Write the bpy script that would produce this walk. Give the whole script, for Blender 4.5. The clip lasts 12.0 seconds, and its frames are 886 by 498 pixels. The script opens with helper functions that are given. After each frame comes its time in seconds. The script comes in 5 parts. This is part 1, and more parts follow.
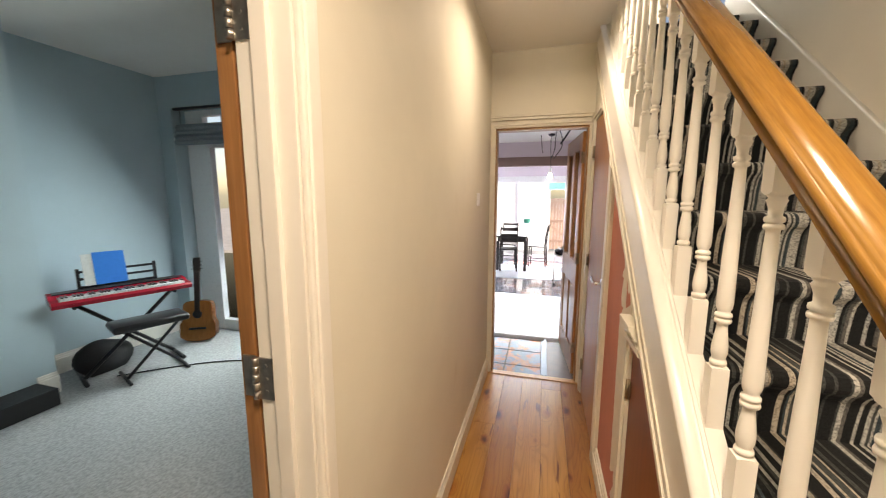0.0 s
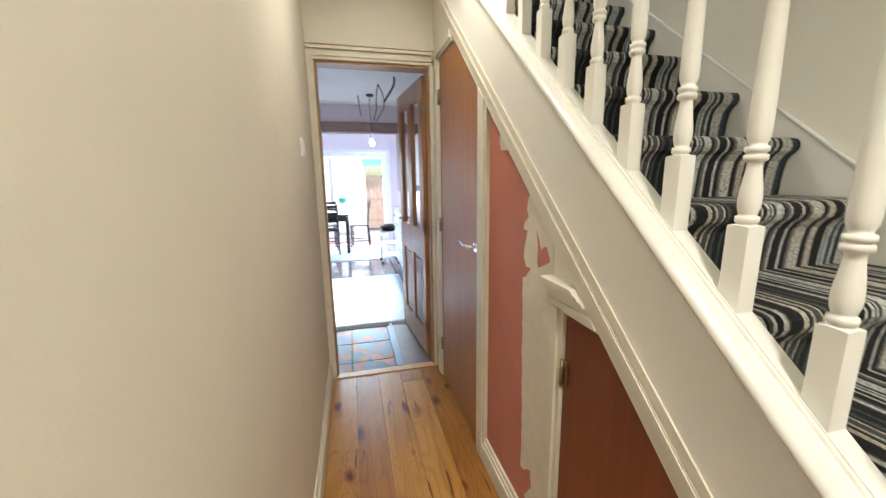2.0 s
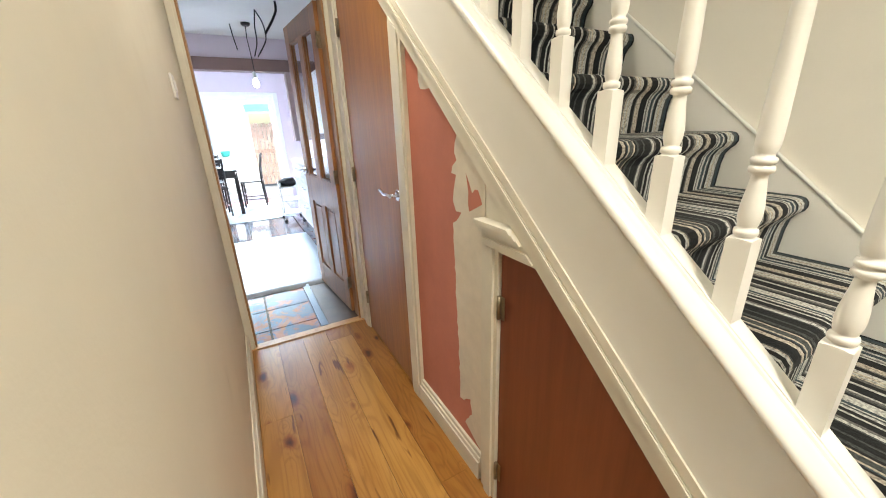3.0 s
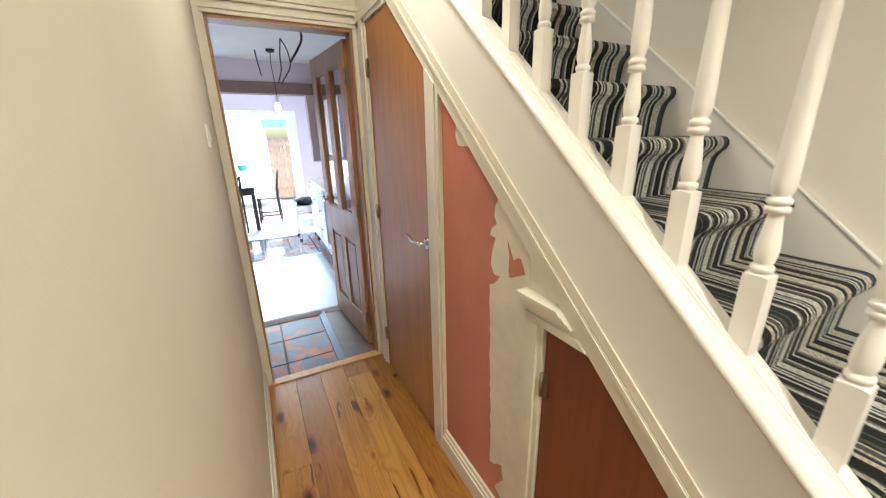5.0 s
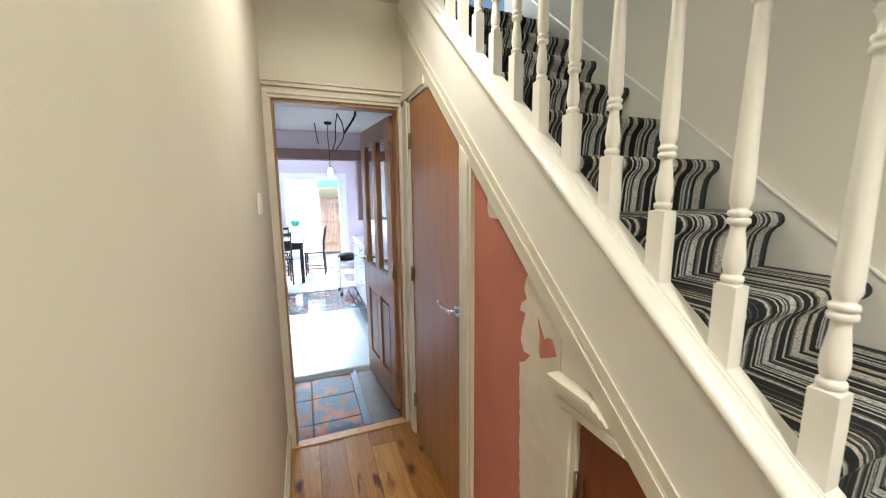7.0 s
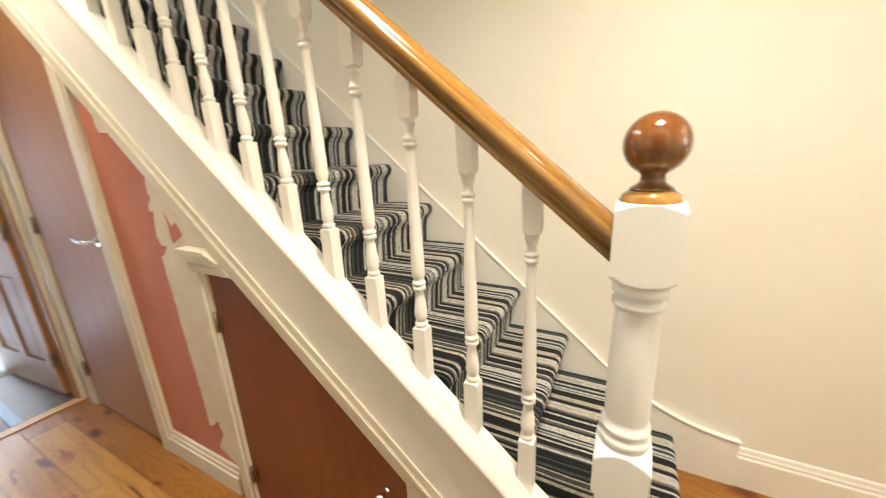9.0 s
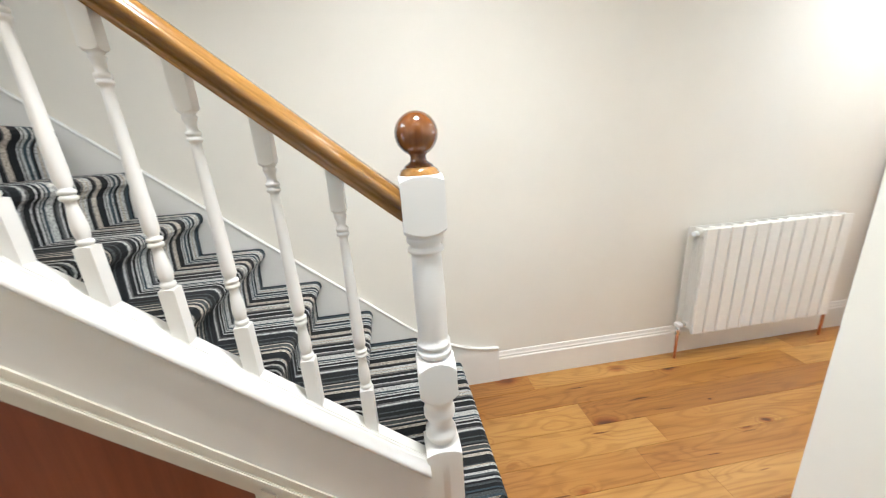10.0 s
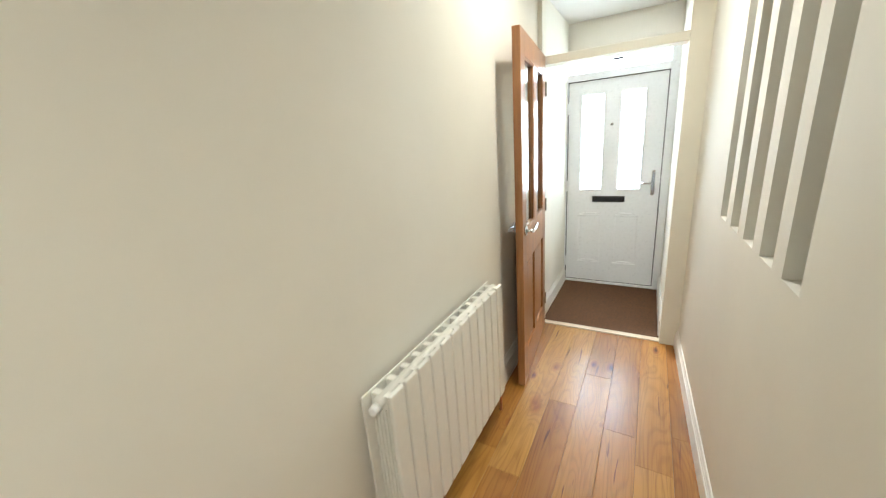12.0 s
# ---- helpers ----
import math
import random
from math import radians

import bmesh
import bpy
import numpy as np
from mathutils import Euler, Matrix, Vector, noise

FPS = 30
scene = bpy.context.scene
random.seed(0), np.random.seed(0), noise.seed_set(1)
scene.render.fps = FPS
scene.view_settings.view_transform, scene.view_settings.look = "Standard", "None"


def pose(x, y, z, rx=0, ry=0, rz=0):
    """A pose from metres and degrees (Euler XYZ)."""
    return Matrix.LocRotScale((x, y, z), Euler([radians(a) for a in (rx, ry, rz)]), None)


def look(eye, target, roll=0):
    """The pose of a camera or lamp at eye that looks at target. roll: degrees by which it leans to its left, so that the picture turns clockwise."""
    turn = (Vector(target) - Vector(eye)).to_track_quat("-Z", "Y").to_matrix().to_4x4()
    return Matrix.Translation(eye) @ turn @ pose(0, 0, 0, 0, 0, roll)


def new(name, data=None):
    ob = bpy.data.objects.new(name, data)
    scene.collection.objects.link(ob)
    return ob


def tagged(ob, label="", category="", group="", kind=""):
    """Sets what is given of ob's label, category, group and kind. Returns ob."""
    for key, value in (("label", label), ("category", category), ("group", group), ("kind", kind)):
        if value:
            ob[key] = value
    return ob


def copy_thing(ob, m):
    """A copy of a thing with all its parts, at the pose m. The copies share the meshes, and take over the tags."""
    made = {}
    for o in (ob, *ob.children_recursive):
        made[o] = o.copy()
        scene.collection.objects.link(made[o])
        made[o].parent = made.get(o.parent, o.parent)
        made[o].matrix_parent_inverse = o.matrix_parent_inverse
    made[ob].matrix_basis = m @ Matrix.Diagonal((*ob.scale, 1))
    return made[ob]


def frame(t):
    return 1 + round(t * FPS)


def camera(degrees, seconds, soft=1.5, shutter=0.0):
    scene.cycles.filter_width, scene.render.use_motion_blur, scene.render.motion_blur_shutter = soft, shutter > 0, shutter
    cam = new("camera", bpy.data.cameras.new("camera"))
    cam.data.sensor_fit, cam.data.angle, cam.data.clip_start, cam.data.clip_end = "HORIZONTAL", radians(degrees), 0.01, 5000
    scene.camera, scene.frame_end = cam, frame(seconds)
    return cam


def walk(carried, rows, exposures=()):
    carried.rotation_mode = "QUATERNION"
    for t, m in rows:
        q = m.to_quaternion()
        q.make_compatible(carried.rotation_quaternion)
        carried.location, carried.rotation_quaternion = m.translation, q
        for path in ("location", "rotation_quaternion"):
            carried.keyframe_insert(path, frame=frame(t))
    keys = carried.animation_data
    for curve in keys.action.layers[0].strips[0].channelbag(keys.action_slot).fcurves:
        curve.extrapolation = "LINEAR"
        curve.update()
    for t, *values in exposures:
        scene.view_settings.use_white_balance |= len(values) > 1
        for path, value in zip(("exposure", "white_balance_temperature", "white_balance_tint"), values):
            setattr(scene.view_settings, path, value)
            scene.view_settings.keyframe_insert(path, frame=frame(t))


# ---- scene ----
cam = camera(101.6, 12.0, 1.0, 0.25)
PATH = [
    (0, (0.43, -2.99, 1.519), (-0.097, -1.083, 1.23), 0.1),
    (0.5, (0.358, -2.897, 1.5), (0.127, -0.932, 1.214), -0.5),
    (1, (0.319, -2.646, 1.476), (0.238, -0.669, 1.187), -1.1),
    (1.5, (0.315, -2.491, 1.434), (0.395, -0.513, 1.152), -1.1),
    (2, (0.213, -2.418, 1.349), (0.687, -0.513, 0.966), -0.8),
    (2.5, (0.151, -2.371, 1.33), (1.029, -0.663, 0.77), -1.9),
    (4.5, (0.179, -2.339, 1.436), (1.095, -0.729, 0.681), -1.7),
    (5, (0.123, -2.228, 1.488), (1.001, -0.536, 0.883), -1.1),
    (5.5, (0.122, -2.18, 1.524), (0.926, -0.414, 1.042), -0.9),
    (6, (0.105, -2.168, 1.543), (0.858, -0.357, 1.152), -0.4),
    (6.5, (0.136, -2.177, 1.554), (0.808, -0.319, 1.244), -0.5),
    (8.5, (0.187, -2.651, 1.372), (1.549, -1.259, 0.915), -1.7),
    (9, (0.133, -2.812, 1.349), (1.831, -1.906, 0.805), -2.6),
    (9.5, (-0.032, -2.804, 1.353), (1.875, -2.592, 0.788), -3.2),
    (10, (-0.035, -2.766, 1.326), (1.86, -3.022, 0.739), -4.0),
    (10.5, (0.272, -2.913, 1.36), (2.086, -3.476, 0.733), -4.5),
    (11, (0.575, -3.163, 1.428), (2.142, -4.198, 0.738), -4.7),
    (11.5, (0.768, -3.365, 1.456), (2.022, -4.763, 0.767), -4.8),
    (12, (0.958, -3.703, 1.461), (1.923, -5.364, 0.906), -4.5),
]
walk(cam, [(t, look(eye, target, roll)) for t, eye, target, roll in PATH], [(0, 0.12, 8500, 20), (1.0, 0.15, 7500, 12), (1.5, 0.12, 6600, 7), (2.5, 0.42, 6700, 8), (4.5, 0.55, 6900, 8), (5.0, 0.42, 6850, 8), (6.0, 0.32, 6700, 7), (6.5, 0.24, 6600, 7), (8.5, 0.25, 6800, 8), (9.0, 0.58, 7300, 13), (9.5, 0.60, 5700, 13), (10.0, 0.52, 5600, 12), (10.5, 0.44, 5550, 12), (11.0, -0.03, 5800, 5), (12, -0.04, 6200, 5)])


# ---- world, daylight and lamps ----
world = bpy.data.worlds.new("world")
scene.world = world
world.use_nodes = True
wn = world.node_tree
sky = wn.nodes.new("ShaderNodeTexSky")
sky.sky_type, sky.sun_disc = "NISHITA", False
sky.sun_elevation, sky.sun_rotation = radians(32), radians(150)
wn.nodes["Background"].inputs[1].default_value = 0.15
wn.links.new(sky.outputs[0], wn.nodes["Background"].inputs[0])

sun = new("sun", bpy.data.lights.new("sun", "SUN"))
sun.data.energy, sun.data.angle, sun.data.color = 4.5, radians(12), (1.0, 0.97, 0.93)
sun.matrix_world = look((3, -6, 6), (0, 0, 0))


def window_light(name, eye, target, w, h, power, colour):
    """Sky light in a window's opening; the landing's fill has no window."""
    lamp = new(name, bpy.data.lights.new(name, "AREA"))
    lamp.data.shape, lamp.data.size, lamp.data.size_y = "RECTANGLE", w, h
    lamp.data.energy, lamp.data.color = power, colour
    lamp.matrix_world = look(eye, target)
    return lamp


def spot_light(name, x, y, z, power, colour, size=0.09, spread=180):
    """The light of a recessed ceiling spot."""
    lamp = new(name, bpy.data.lights.new(name, "AREA"))
    lamp.data.shape, lamp.data.size = "DISK", size
    lamp.data.energy, lamp.data.color, lamp.data.spread = power, colour, radians(spread)
    lamp.matrix_world = look((x, y, z), (x, y + 0.0001, 0))
    return lamp


CEILING = 2.62
DAY, COOL, WARM = (0.80, 0.91, 1.0), (0.62, 0.86, 1.0), (1.0, 0.945, 0.85)
window_light("front_door_daylight", (1.26, -7.66, 1.50), (1.26, -6.0, 1.2), 0.80, 1.9, 78, DAY)
window_light("patio_daylight", (0.0, 6.7, 2.33), (0.2, 2.5, 0.9), 3.0, 0.9, 1050, (0.64, 0.82, 1.0))
window_light("back_room_daylight", (-2.25, 0.26, 1.2), (-2.3, -1.6, 0.1), 0.6, 1.9, 54, COOL).data.spread = radians(158)
# added lamp standing in for daylight upstairs, hung free in the stairwell
window_light("landing_daylight", (1.2, 1.6, 4.1), (1.2, -1.5, 2.2), 0.8, 1.2, 30, (0.76, 0.90, 1.0))
HALL_LIGHTS = ((0.44, -1.00, 8.8, 0.26, 170), (0.54, -2.95, 23, 0.26, 142), (1.12, -5.45, 15, 0.12, 150))
for sx, sy, power, size, spread in HALL_LIGHTS:
    spot_light("hall_lamp_light", sx, sy, CEILING - 0.062, power, WARM, size, spread)
spot_light("porch_spot_light", 1.12, -6.95, 2.36, 2.5, (0.93, 0.96, 1.0), 0.06)

# ---- materials ----


def nodes_of(name):
    m = bpy.data.materials.new(name)
    m.use_nodes = True
    return m, m.node_tree, m.node_tree.nodes["Principled BSDF"]


def node(nt, kind, **values):
    n = nt.nodes.new(kind)
    for k, v in values.items():
        n.inputs[k.replace("_", " ")].default_value = v
    return n


def coords(nt, scale=(1, 1, 1), source="Object"):
    tc = nt.nodes.new("ShaderNodeTexCoord")
    mp = nt.nodes.new("ShaderNodeMapping")
    mp.inputs["Scale"].default_value = scale
    nt.links.new(tc.outputs[source], mp.inputs[0])
    return mp.outputs[0]


def world_coords(nt, scale=(1, 1, 1), tilt=0.0):
    """Place in the world, turned about x first so that grain can run up a slope."""
    geo = nt.nodes.new("ShaderNodeNewGeometry")
    turn = nt.nodes.new("ShaderNodeMapping")
    turn.inputs["Rotation"].default_value = (-tilt, 0, 0)
    mp = nt.nodes.new("ShaderNodeMapping")
    mp.inputs["Scale"].default_value = scale
    nt.links.new(geo.outputs["Position"], turn.inputs[0])
    nt.links.new(turn.outputs[0], mp.inputs[0])
    return mp.outputs[0]


def ramp(nt, fac, stops, mode="LINEAR"):
    r = nt.nodes.new("ShaderNodeValToRGB")
    r.color_ramp.interpolation = mode
    el = r.color_ramp.elements
    while len(el) < len(stops):
        el.new(0.5)
    for e, (p, c) in zip(el, stops):
        e.position, e.color = p, (*c, 1)
    nt.links.new(fac, r.inputs[0])
    return r.outputs[0]


def bump(nt, height, bsdf, strength, distance):
    b = node(nt, "ShaderNodeBump", Strength=strength, Distance=distance)
    nt.links.new(height, b.inputs["Height"])
    nt.links.new(b.outputs[0], bsdf.inputs["Normal"])


def paint(name, colour, rough=0.6, vary=0.05, grain=90, relief=0.15, patch=2.2, coat=0.0, scuffs=False):
    """Painted plaster or wood: a faint roller texture and slow changes of tone."""
    m, nt, b = nodes_of(name)
    pos = world_coords(nt)
    big = node(nt, "ShaderNodeTexNoise", Scale=patch, Detail=4.0, Roughness=0.6)
    fine = node(nt, "ShaderNodeTexNoise", Scale=float(grain), Detail=3.0)
    for n in (big, fine):
        nt.links.new(pos, n.inputs["Vector"])
    lo, hi = [c * (1 - vary) for c in colour], [min(1, c * (1 + vary * 0.6)) for c in colour]
    col = ramp(nt, big.outputs[0], ((0.3, lo), (0.7, hi)))
    if scuffs:
        warp = node(nt, "ShaderNodeTexNoise", Scale=14.0, Detail=3.0)
        nt.links.new(pos, warp.inputs["Vector"])
        off = nt.nodes.new("ShaderNodeVectorMath")
        off.operation = "MULTIPLY_ADD"
        off.inputs[1].default_value = (0.09, 0.09, 0.09)
        nt.links.new(warp.outputs["Color"], off.inputs[0])
        nt.links.new(world_coords(nt, (2.2, 2.2, 1.5)), off.inputs[2])
        cell = node(nt, "ShaderNodeTexVoronoi", Scale=1.0, Randomness=1.0)
        nt.links.new(off.outputs[0], cell.inputs["Vector"])
        mark = nt.nodes.new("ShaderNodeMix")
        mark.data_type, mark.blend_type = "RGBA", "MULTIPLY"
        mark.inputs[0].default_value = 1.0
        nt.links.new(col, mark.inputs["A"])
        nt.links.new(ramp(nt, cell.outputs["Distance"], ((0.018, (0.78, 0.74, 0.68)), (0.05, (0.96, 0.955, 0.945)), (0.13, (1, 1, 1)))), mark.inputs["B"])
        col = mark.outputs["Result"]
    nt.links.new(col, b.inputs["Base Color"])
    b.inputs["Roughness"].default_value = rough
    b.inputs["Coat Weight"].default_value = coat
    bump(nt, fine.outputs[0], b, relief, 0.002)
    return m


def wood(name, dark, light, rough=0.35, along="Y", scale=1.0, knots=False, coat=0.0, relief=0.1, tilt=0.0):
    """Grain along one axis of the object, with tone that differs from piece to piece."""
    m, nt, b = nodes_of(name)
    stretch = {"X": (0.8, 14, 14), "Y": (14, 0.8, 14), "Z": (14, 14, 0.8)}[along]
    pos = world_coords(nt, [s * scale for s in stretch], tilt)
    info = nt.nodes.new("ShaderNodeObjectInfo")
    shift = nt.nodes.new("ShaderNodeVectorMath")
    shift.operation = "MULTIPLY_ADD"
    nt.links.new(info.outputs["Random"], shift.inputs[0])
    shift.inputs[1].default_value = (31, 57, 23)
    nt.links.new(pos, shift.inputs[2])
    grain = node(nt, "ShaderNodeTexNoise", Scale=1.6, Detail=6.0, Roughness=0.62, Distortion=0.9)
    fine = node(nt, "ShaderNodeTexNoise", Scale=9.0, Detail=3.0, Roughness=0.7)
    for n in (grain, fine):
        nt.links.new(shift.outputs[0], n.inputs["Vector"])
    mid = [(a + c) / 2 for a, c in zip(dark, light)]
    ring = node(nt, "ShaderNodeTexNoise", Scale=0.42, Detail=1.5, Roughness=0.45, Distortion=0.5)
    nt.links.new(shift.outputs[0], ring.inputs["Vector"])
    many = nt.nodes.new("ShaderNodeMath")
    many.operation = "MULTIPLY"
    many.inputs[1].default_value = 95.0
    nt.links.new(ring.outputs[0], many.inputs[0])
    contour = nt.nodes.new("ShaderNodeMath")
    contour.operation = "SINE"
    nt.links.new(many.outputs[0], contour.inputs[0])
    soft = node(nt, "ShaderNodeMapRange")
    soft.inputs["From Min"].default_value = -1.0
    nt.links.new(contour.outputs[0], soft.inputs[0])
    both = nt.nodes.new("ShaderNodeMix")
    both.inputs[0].default_value = 0.11 if knots else 0.10
    nt.links.new(grain.outputs[0], both.inputs["A"])
    nt.links.new(soft.outputs[0], both.inputs["B"])
    col = ramp(nt, both.outputs["Result"], ((0.28, dark), (0.5, mid), (0.72, light)))
    mix = nt.nodes.new("ShaderNodeMix")
    mix.data_type, mix.blend_type = "RGBA", "MULTIPLY"
    mix.inputs[0].default_value = 0.45 if knots else 0.4
    nt.links.new(col, mix.inputs["A"])
    nt.links.new(ramp(nt, fine.outputs[0], ((0.3, (0.55, 0.5, 0.45)), (0.6, (1, 1, 1)))), mix.inputs["B"])
    hsv = nt.nodes.new("ShaderNodeHueSaturation")
    val = node(nt, "ShaderNodeMapRange")
    val.inputs["To Min"].default_value, val.inputs["To Max"].default_value = 0.78, 1.16
    nt.links.new(info.outputs["Random"], val.inputs[0])
    nt.links.new(val.outputs[0], hsv.inputs["Value"])
    nt.links.new(mix.outputs["Result"], hsv.inputs["Color"])
    out = hsv.outputs[0]
    if knots:
        place = world_coords(nt, (5.3, 1.7, 5.3))
        v = node(nt, "ShaderNodeTexVoronoi", Scale=1.0, Randomness=1.0)
        warp = node(nt, "ShaderNodeTexNoise", Scale=3.0, Detail=3.0)
        nt.links.new(place, warp.inputs["Vector"])
        add = nt.nodes.new("ShaderNodeVectorMath")
        add.operation = "MULTIPLY_ADD"
        add.inputs[1].default_value = (0.16, 0.16, 0.16)
        nt.links.new(warp.outputs["Color"], add.inputs[0])
        nt.links.new(place, add.inputs[2])
        nt.links.new(add.outputs[0], v.inputs["Vector"])
        k = nt.nodes.new("ShaderNodeMix")
        k.data_type, k.blend_type = "RGBA", "MULTIPLY"
        k.inputs[0].default_value = 1.0
        nt.links.new(out, k.inputs["A"])
        nt.links.new(ramp(nt, v.outputs["Distance"], ((0.02, (0.10, 0.06, 0.04)), (0.06, (0.42, 0.30, 0.22)), (0.12, (1, 1, 1)))), k.inputs["B"])
        out = k.outputs["Result"]
    nt.links.new(out, b.inputs["Base Color"])
    gl = node(nt, "ShaderNodeMapRange")
    gl.inputs["To Min"].default_value, gl.inputs["To Max"].default_value = rough * 0.8, rough * 1.3
    nt.links.new(grain.outputs[0], gl.inputs[0])
    nt.links.new(gl.outputs[0], b.inputs["Roughness"])
    b.inputs["Coat Weight"].default_value = coat
    b.inputs["Coat Roughness"].default_value = 0.12
    bump(nt, fine.outputs[0], b, relief, 0.001)
    return m


def oak_floor(name):
    """Oiled oak boards: flame figure that bends round knots, short dark checks, tone from board to board."""
    m, nt, b = nodes_of(name)
    info = nt.nodes.new("ShaderNodeObjectInfo")

    def place(scale, jump=(31, 57, 23)):
        s = nt.nodes.new("ShaderNodeVectorMath")
        s.operation = "MULTIPLY_ADD"
        nt.links.new(info.outputs["Random"], s.inputs[0])
        s.inputs[1].default_value = jump
        nt.links.new(world_coords(nt, scale), s.inputs[2])
        return s.outputs[0]

    def maths(kind, a, c, d=0.5):
        n = nt.nodes.new("ShaderNodeMath")
        n.operation = kind
        n.inputs[2].default_value = d
        for i, q in enumerate((a, c)):
            if isinstance(q, (int, float)):
                n.inputs[i].default_value = q
            elif q is not None:
                nt.links.new(q, n.inputs[i])
        return n.outputs[0]

    def noise_at(where, scale, detail, rough=0.5, distort=0.0):
        n = node(nt, "ShaderNodeTexNoise", Scale=scale, Detail=detail, Roughness=rough, Distortion=distort)
        nt.links.new(where, n.inputs["Vector"])
        return n.outputs[0]

    def times(colour, other, fac=1.0):
        k = nt.nodes.new("ShaderNodeMix")
        k.data_type, k.blend_type = "RGBA", "MULTIPLY"
        k.inputs[0].default_value = fac
        nt.links.new(colour, k.inputs["A"])
        nt.links.new(other, k.inputs["B"])
        return k.outputs["Result"]

    # knots: a few scattered cells, each of its own size
    warp = noise_at(place((9, 5, 9)), 2.0, 3.0)
    spot = nt.nodes.new("ShaderNodeVectorMath")
    spot.operation = "MULTIPLY_ADD"
    spot.inputs[1].default_value = (0.22, 0.22, 0.0)
    nt.links.new(warp, spot.inputs[0])
    nt.links.new(place((7.6, 3.6, 0.0), (7, 3, 0)), spot.inputs[2])
    cell = node(nt, "ShaderNodeTexVoronoi", Scale=1.0, Randomness=1.0)
    nt.links.new(spot.outputs[0], cell.inputs["Vector"])
    pick = nt.nodes.new("ShaderNodeSeparateColor")
    nt.links.new(cell.outputs["Color"], pick.inputs[0])
    size = maths("ADD", maths("MULTIPLY", maths("POWER", pick.outputs[0], 1.2), 1.4), 0.05)
    dist = maths("DIVIDE", cell.outputs["Distance"], size)
    near = nt.nodes.new("ShaderNodeMapRange")
    near.interpolation_type = "SMOOTHSTEP"
    near.inputs["From Max"].default_value, near.inputs["To Min"].default_value, near.inputs["To Max"].default_value = 0.5, 0.16, 0.0
    nt.links.new(dist, near.inputs[0])
    # flame figure
    field = maths("ADD", noise_at(place((6.0, 0.75, 0.0)), 1.0, 2.0, 0.42, 0.35), near.outputs[0])
    figure = maths("SINE", maths("MULTIPLY", field, 120.0), None)
    lines = ramp(nt, maths("MULTIPLY_ADD", figure, 0.5), ((0.0, (0.60, 0.50, 0.40)), (0.35, (0.93, 0.9, 0.87)), (1.0, (1, 1, 1))))
    streak = noise_at(place((70, 2.2, 1)), 1.0, 4.0, 0.65, 0.3)
    cloud = noise_at(place((7.0, 1.1, 1)), 1.0, 4.0, 0.6, 0.5)
    tone = maths("MULTIPLY_ADD", info.outputs["Random"], 0.34, 0.06)
    mixed = maths("ADD", tone, maths("MULTIPLY", cloud, 0.5))
    col = ramp(nt, mixed, ((0.20, (0.24, 0.090, 0.016)), (0.45, (0.38, 0.170, 0.030)), (0.62, (0.46, 0.238, 0.053)), (0.82, (0.61, 0.36, 0.11))))
    col = times(col, lines, 0.42)
    col = times(col, ramp(nt, streak, ((0.30, (0.60, 0.50, 0.40)), (0.52, (1, 1, 1)))), 0.6)
    check = noise_at(place((34, 3.0, 1), (11, 19, 5)), 1.0, 2.0, 0.5, 0.4)
    col = times(col, ramp(nt, check, ((0.27, (0.30, 0.17, 0.10)), (0.325, (1, 1, 1)))))
    col = times(col, ramp(nt, dist, ((0.05, (0.07, 0.035, 0.02)), (0.11, (0.30, 0.14, 0.08)), (0.17, (0.72, 0.52, 0.36)), (0.26, (1, 1, 1)))))
    nt.links.new(col, b.inputs["Base Color"])
    gl = node(nt, "ShaderNodeMapRange")
    gl.inputs["To Min"].default_value, gl.inputs["To Max"].default_value = 0.24, 0.42
    nt.links.new(cloud, gl.inputs[0])
    nt.links.new(gl.outputs[0], b.inputs["Roughness"])
    b.inputs["Coat Weight"].default_value = 0.28
    b.inputs["Coat Roughness"].default_value = 0.16
    bump(nt, maths("MULTIPLY", streak, maths("MULTIPLY_ADD", figure, 0.25)), b, 0.14, 0.0012)
    return m


def plain(name, colour, rough=0.5, metal=0.0, vary=0.08, grain=40, relief=0.05):
    m, nt, b = nodes_of(name)
    n = node(nt, "ShaderNodeTexNoise", Scale=float(grain), Detail=4.0)
    nt.links.new(coords(nt), n.inputs["Vector"])
    lo, hi = [c * (1 - vary) for c in colour], [min(1, c * (1 + vary)) for c in colour]
    nt.links.new(ramp(nt, n.outputs[0], ((0.3, lo), (0.7, hi))), b.inputs["Base Color"])
    r = node(nt, "ShaderNodeMapRange")
    r.inputs["To Min"].default_value, r.inputs["To Max"].default_value = rough * 0.85, min(1, rough * 1.2)
    nt.links.new(n.outputs[0], r.inputs[0])
    nt.links.new(r.outputs[0], b.inputs["Roughness"])
    b.inputs["Metallic"].default_value = metal
    bump(nt, n.outputs[0], b, relief, 0.001)
    return m


def glass(name, colour=(0.95, 0.98, 0.98), rough=0.0):
    m, nt, b = nodes_of(name)
    b.inputs["Base Color"].default_value = (*colour, 1)
    b.inputs["Transmission Weight"].default_value = 1.0
    b.inputs["Roughness"].default_value = rough
    b.inputs["IOR"].default_value = 1.1
    return m


def glow(name, colour, strength):
    m, nt, b = nodes_of(name)
    b.inputs["Base Color"].default_value = (*colour, 1)
    b.inputs["Emission Color"].default_value = (*colour, 1)
    b.inputs["Emission Strength"].default_value = strength
    return m


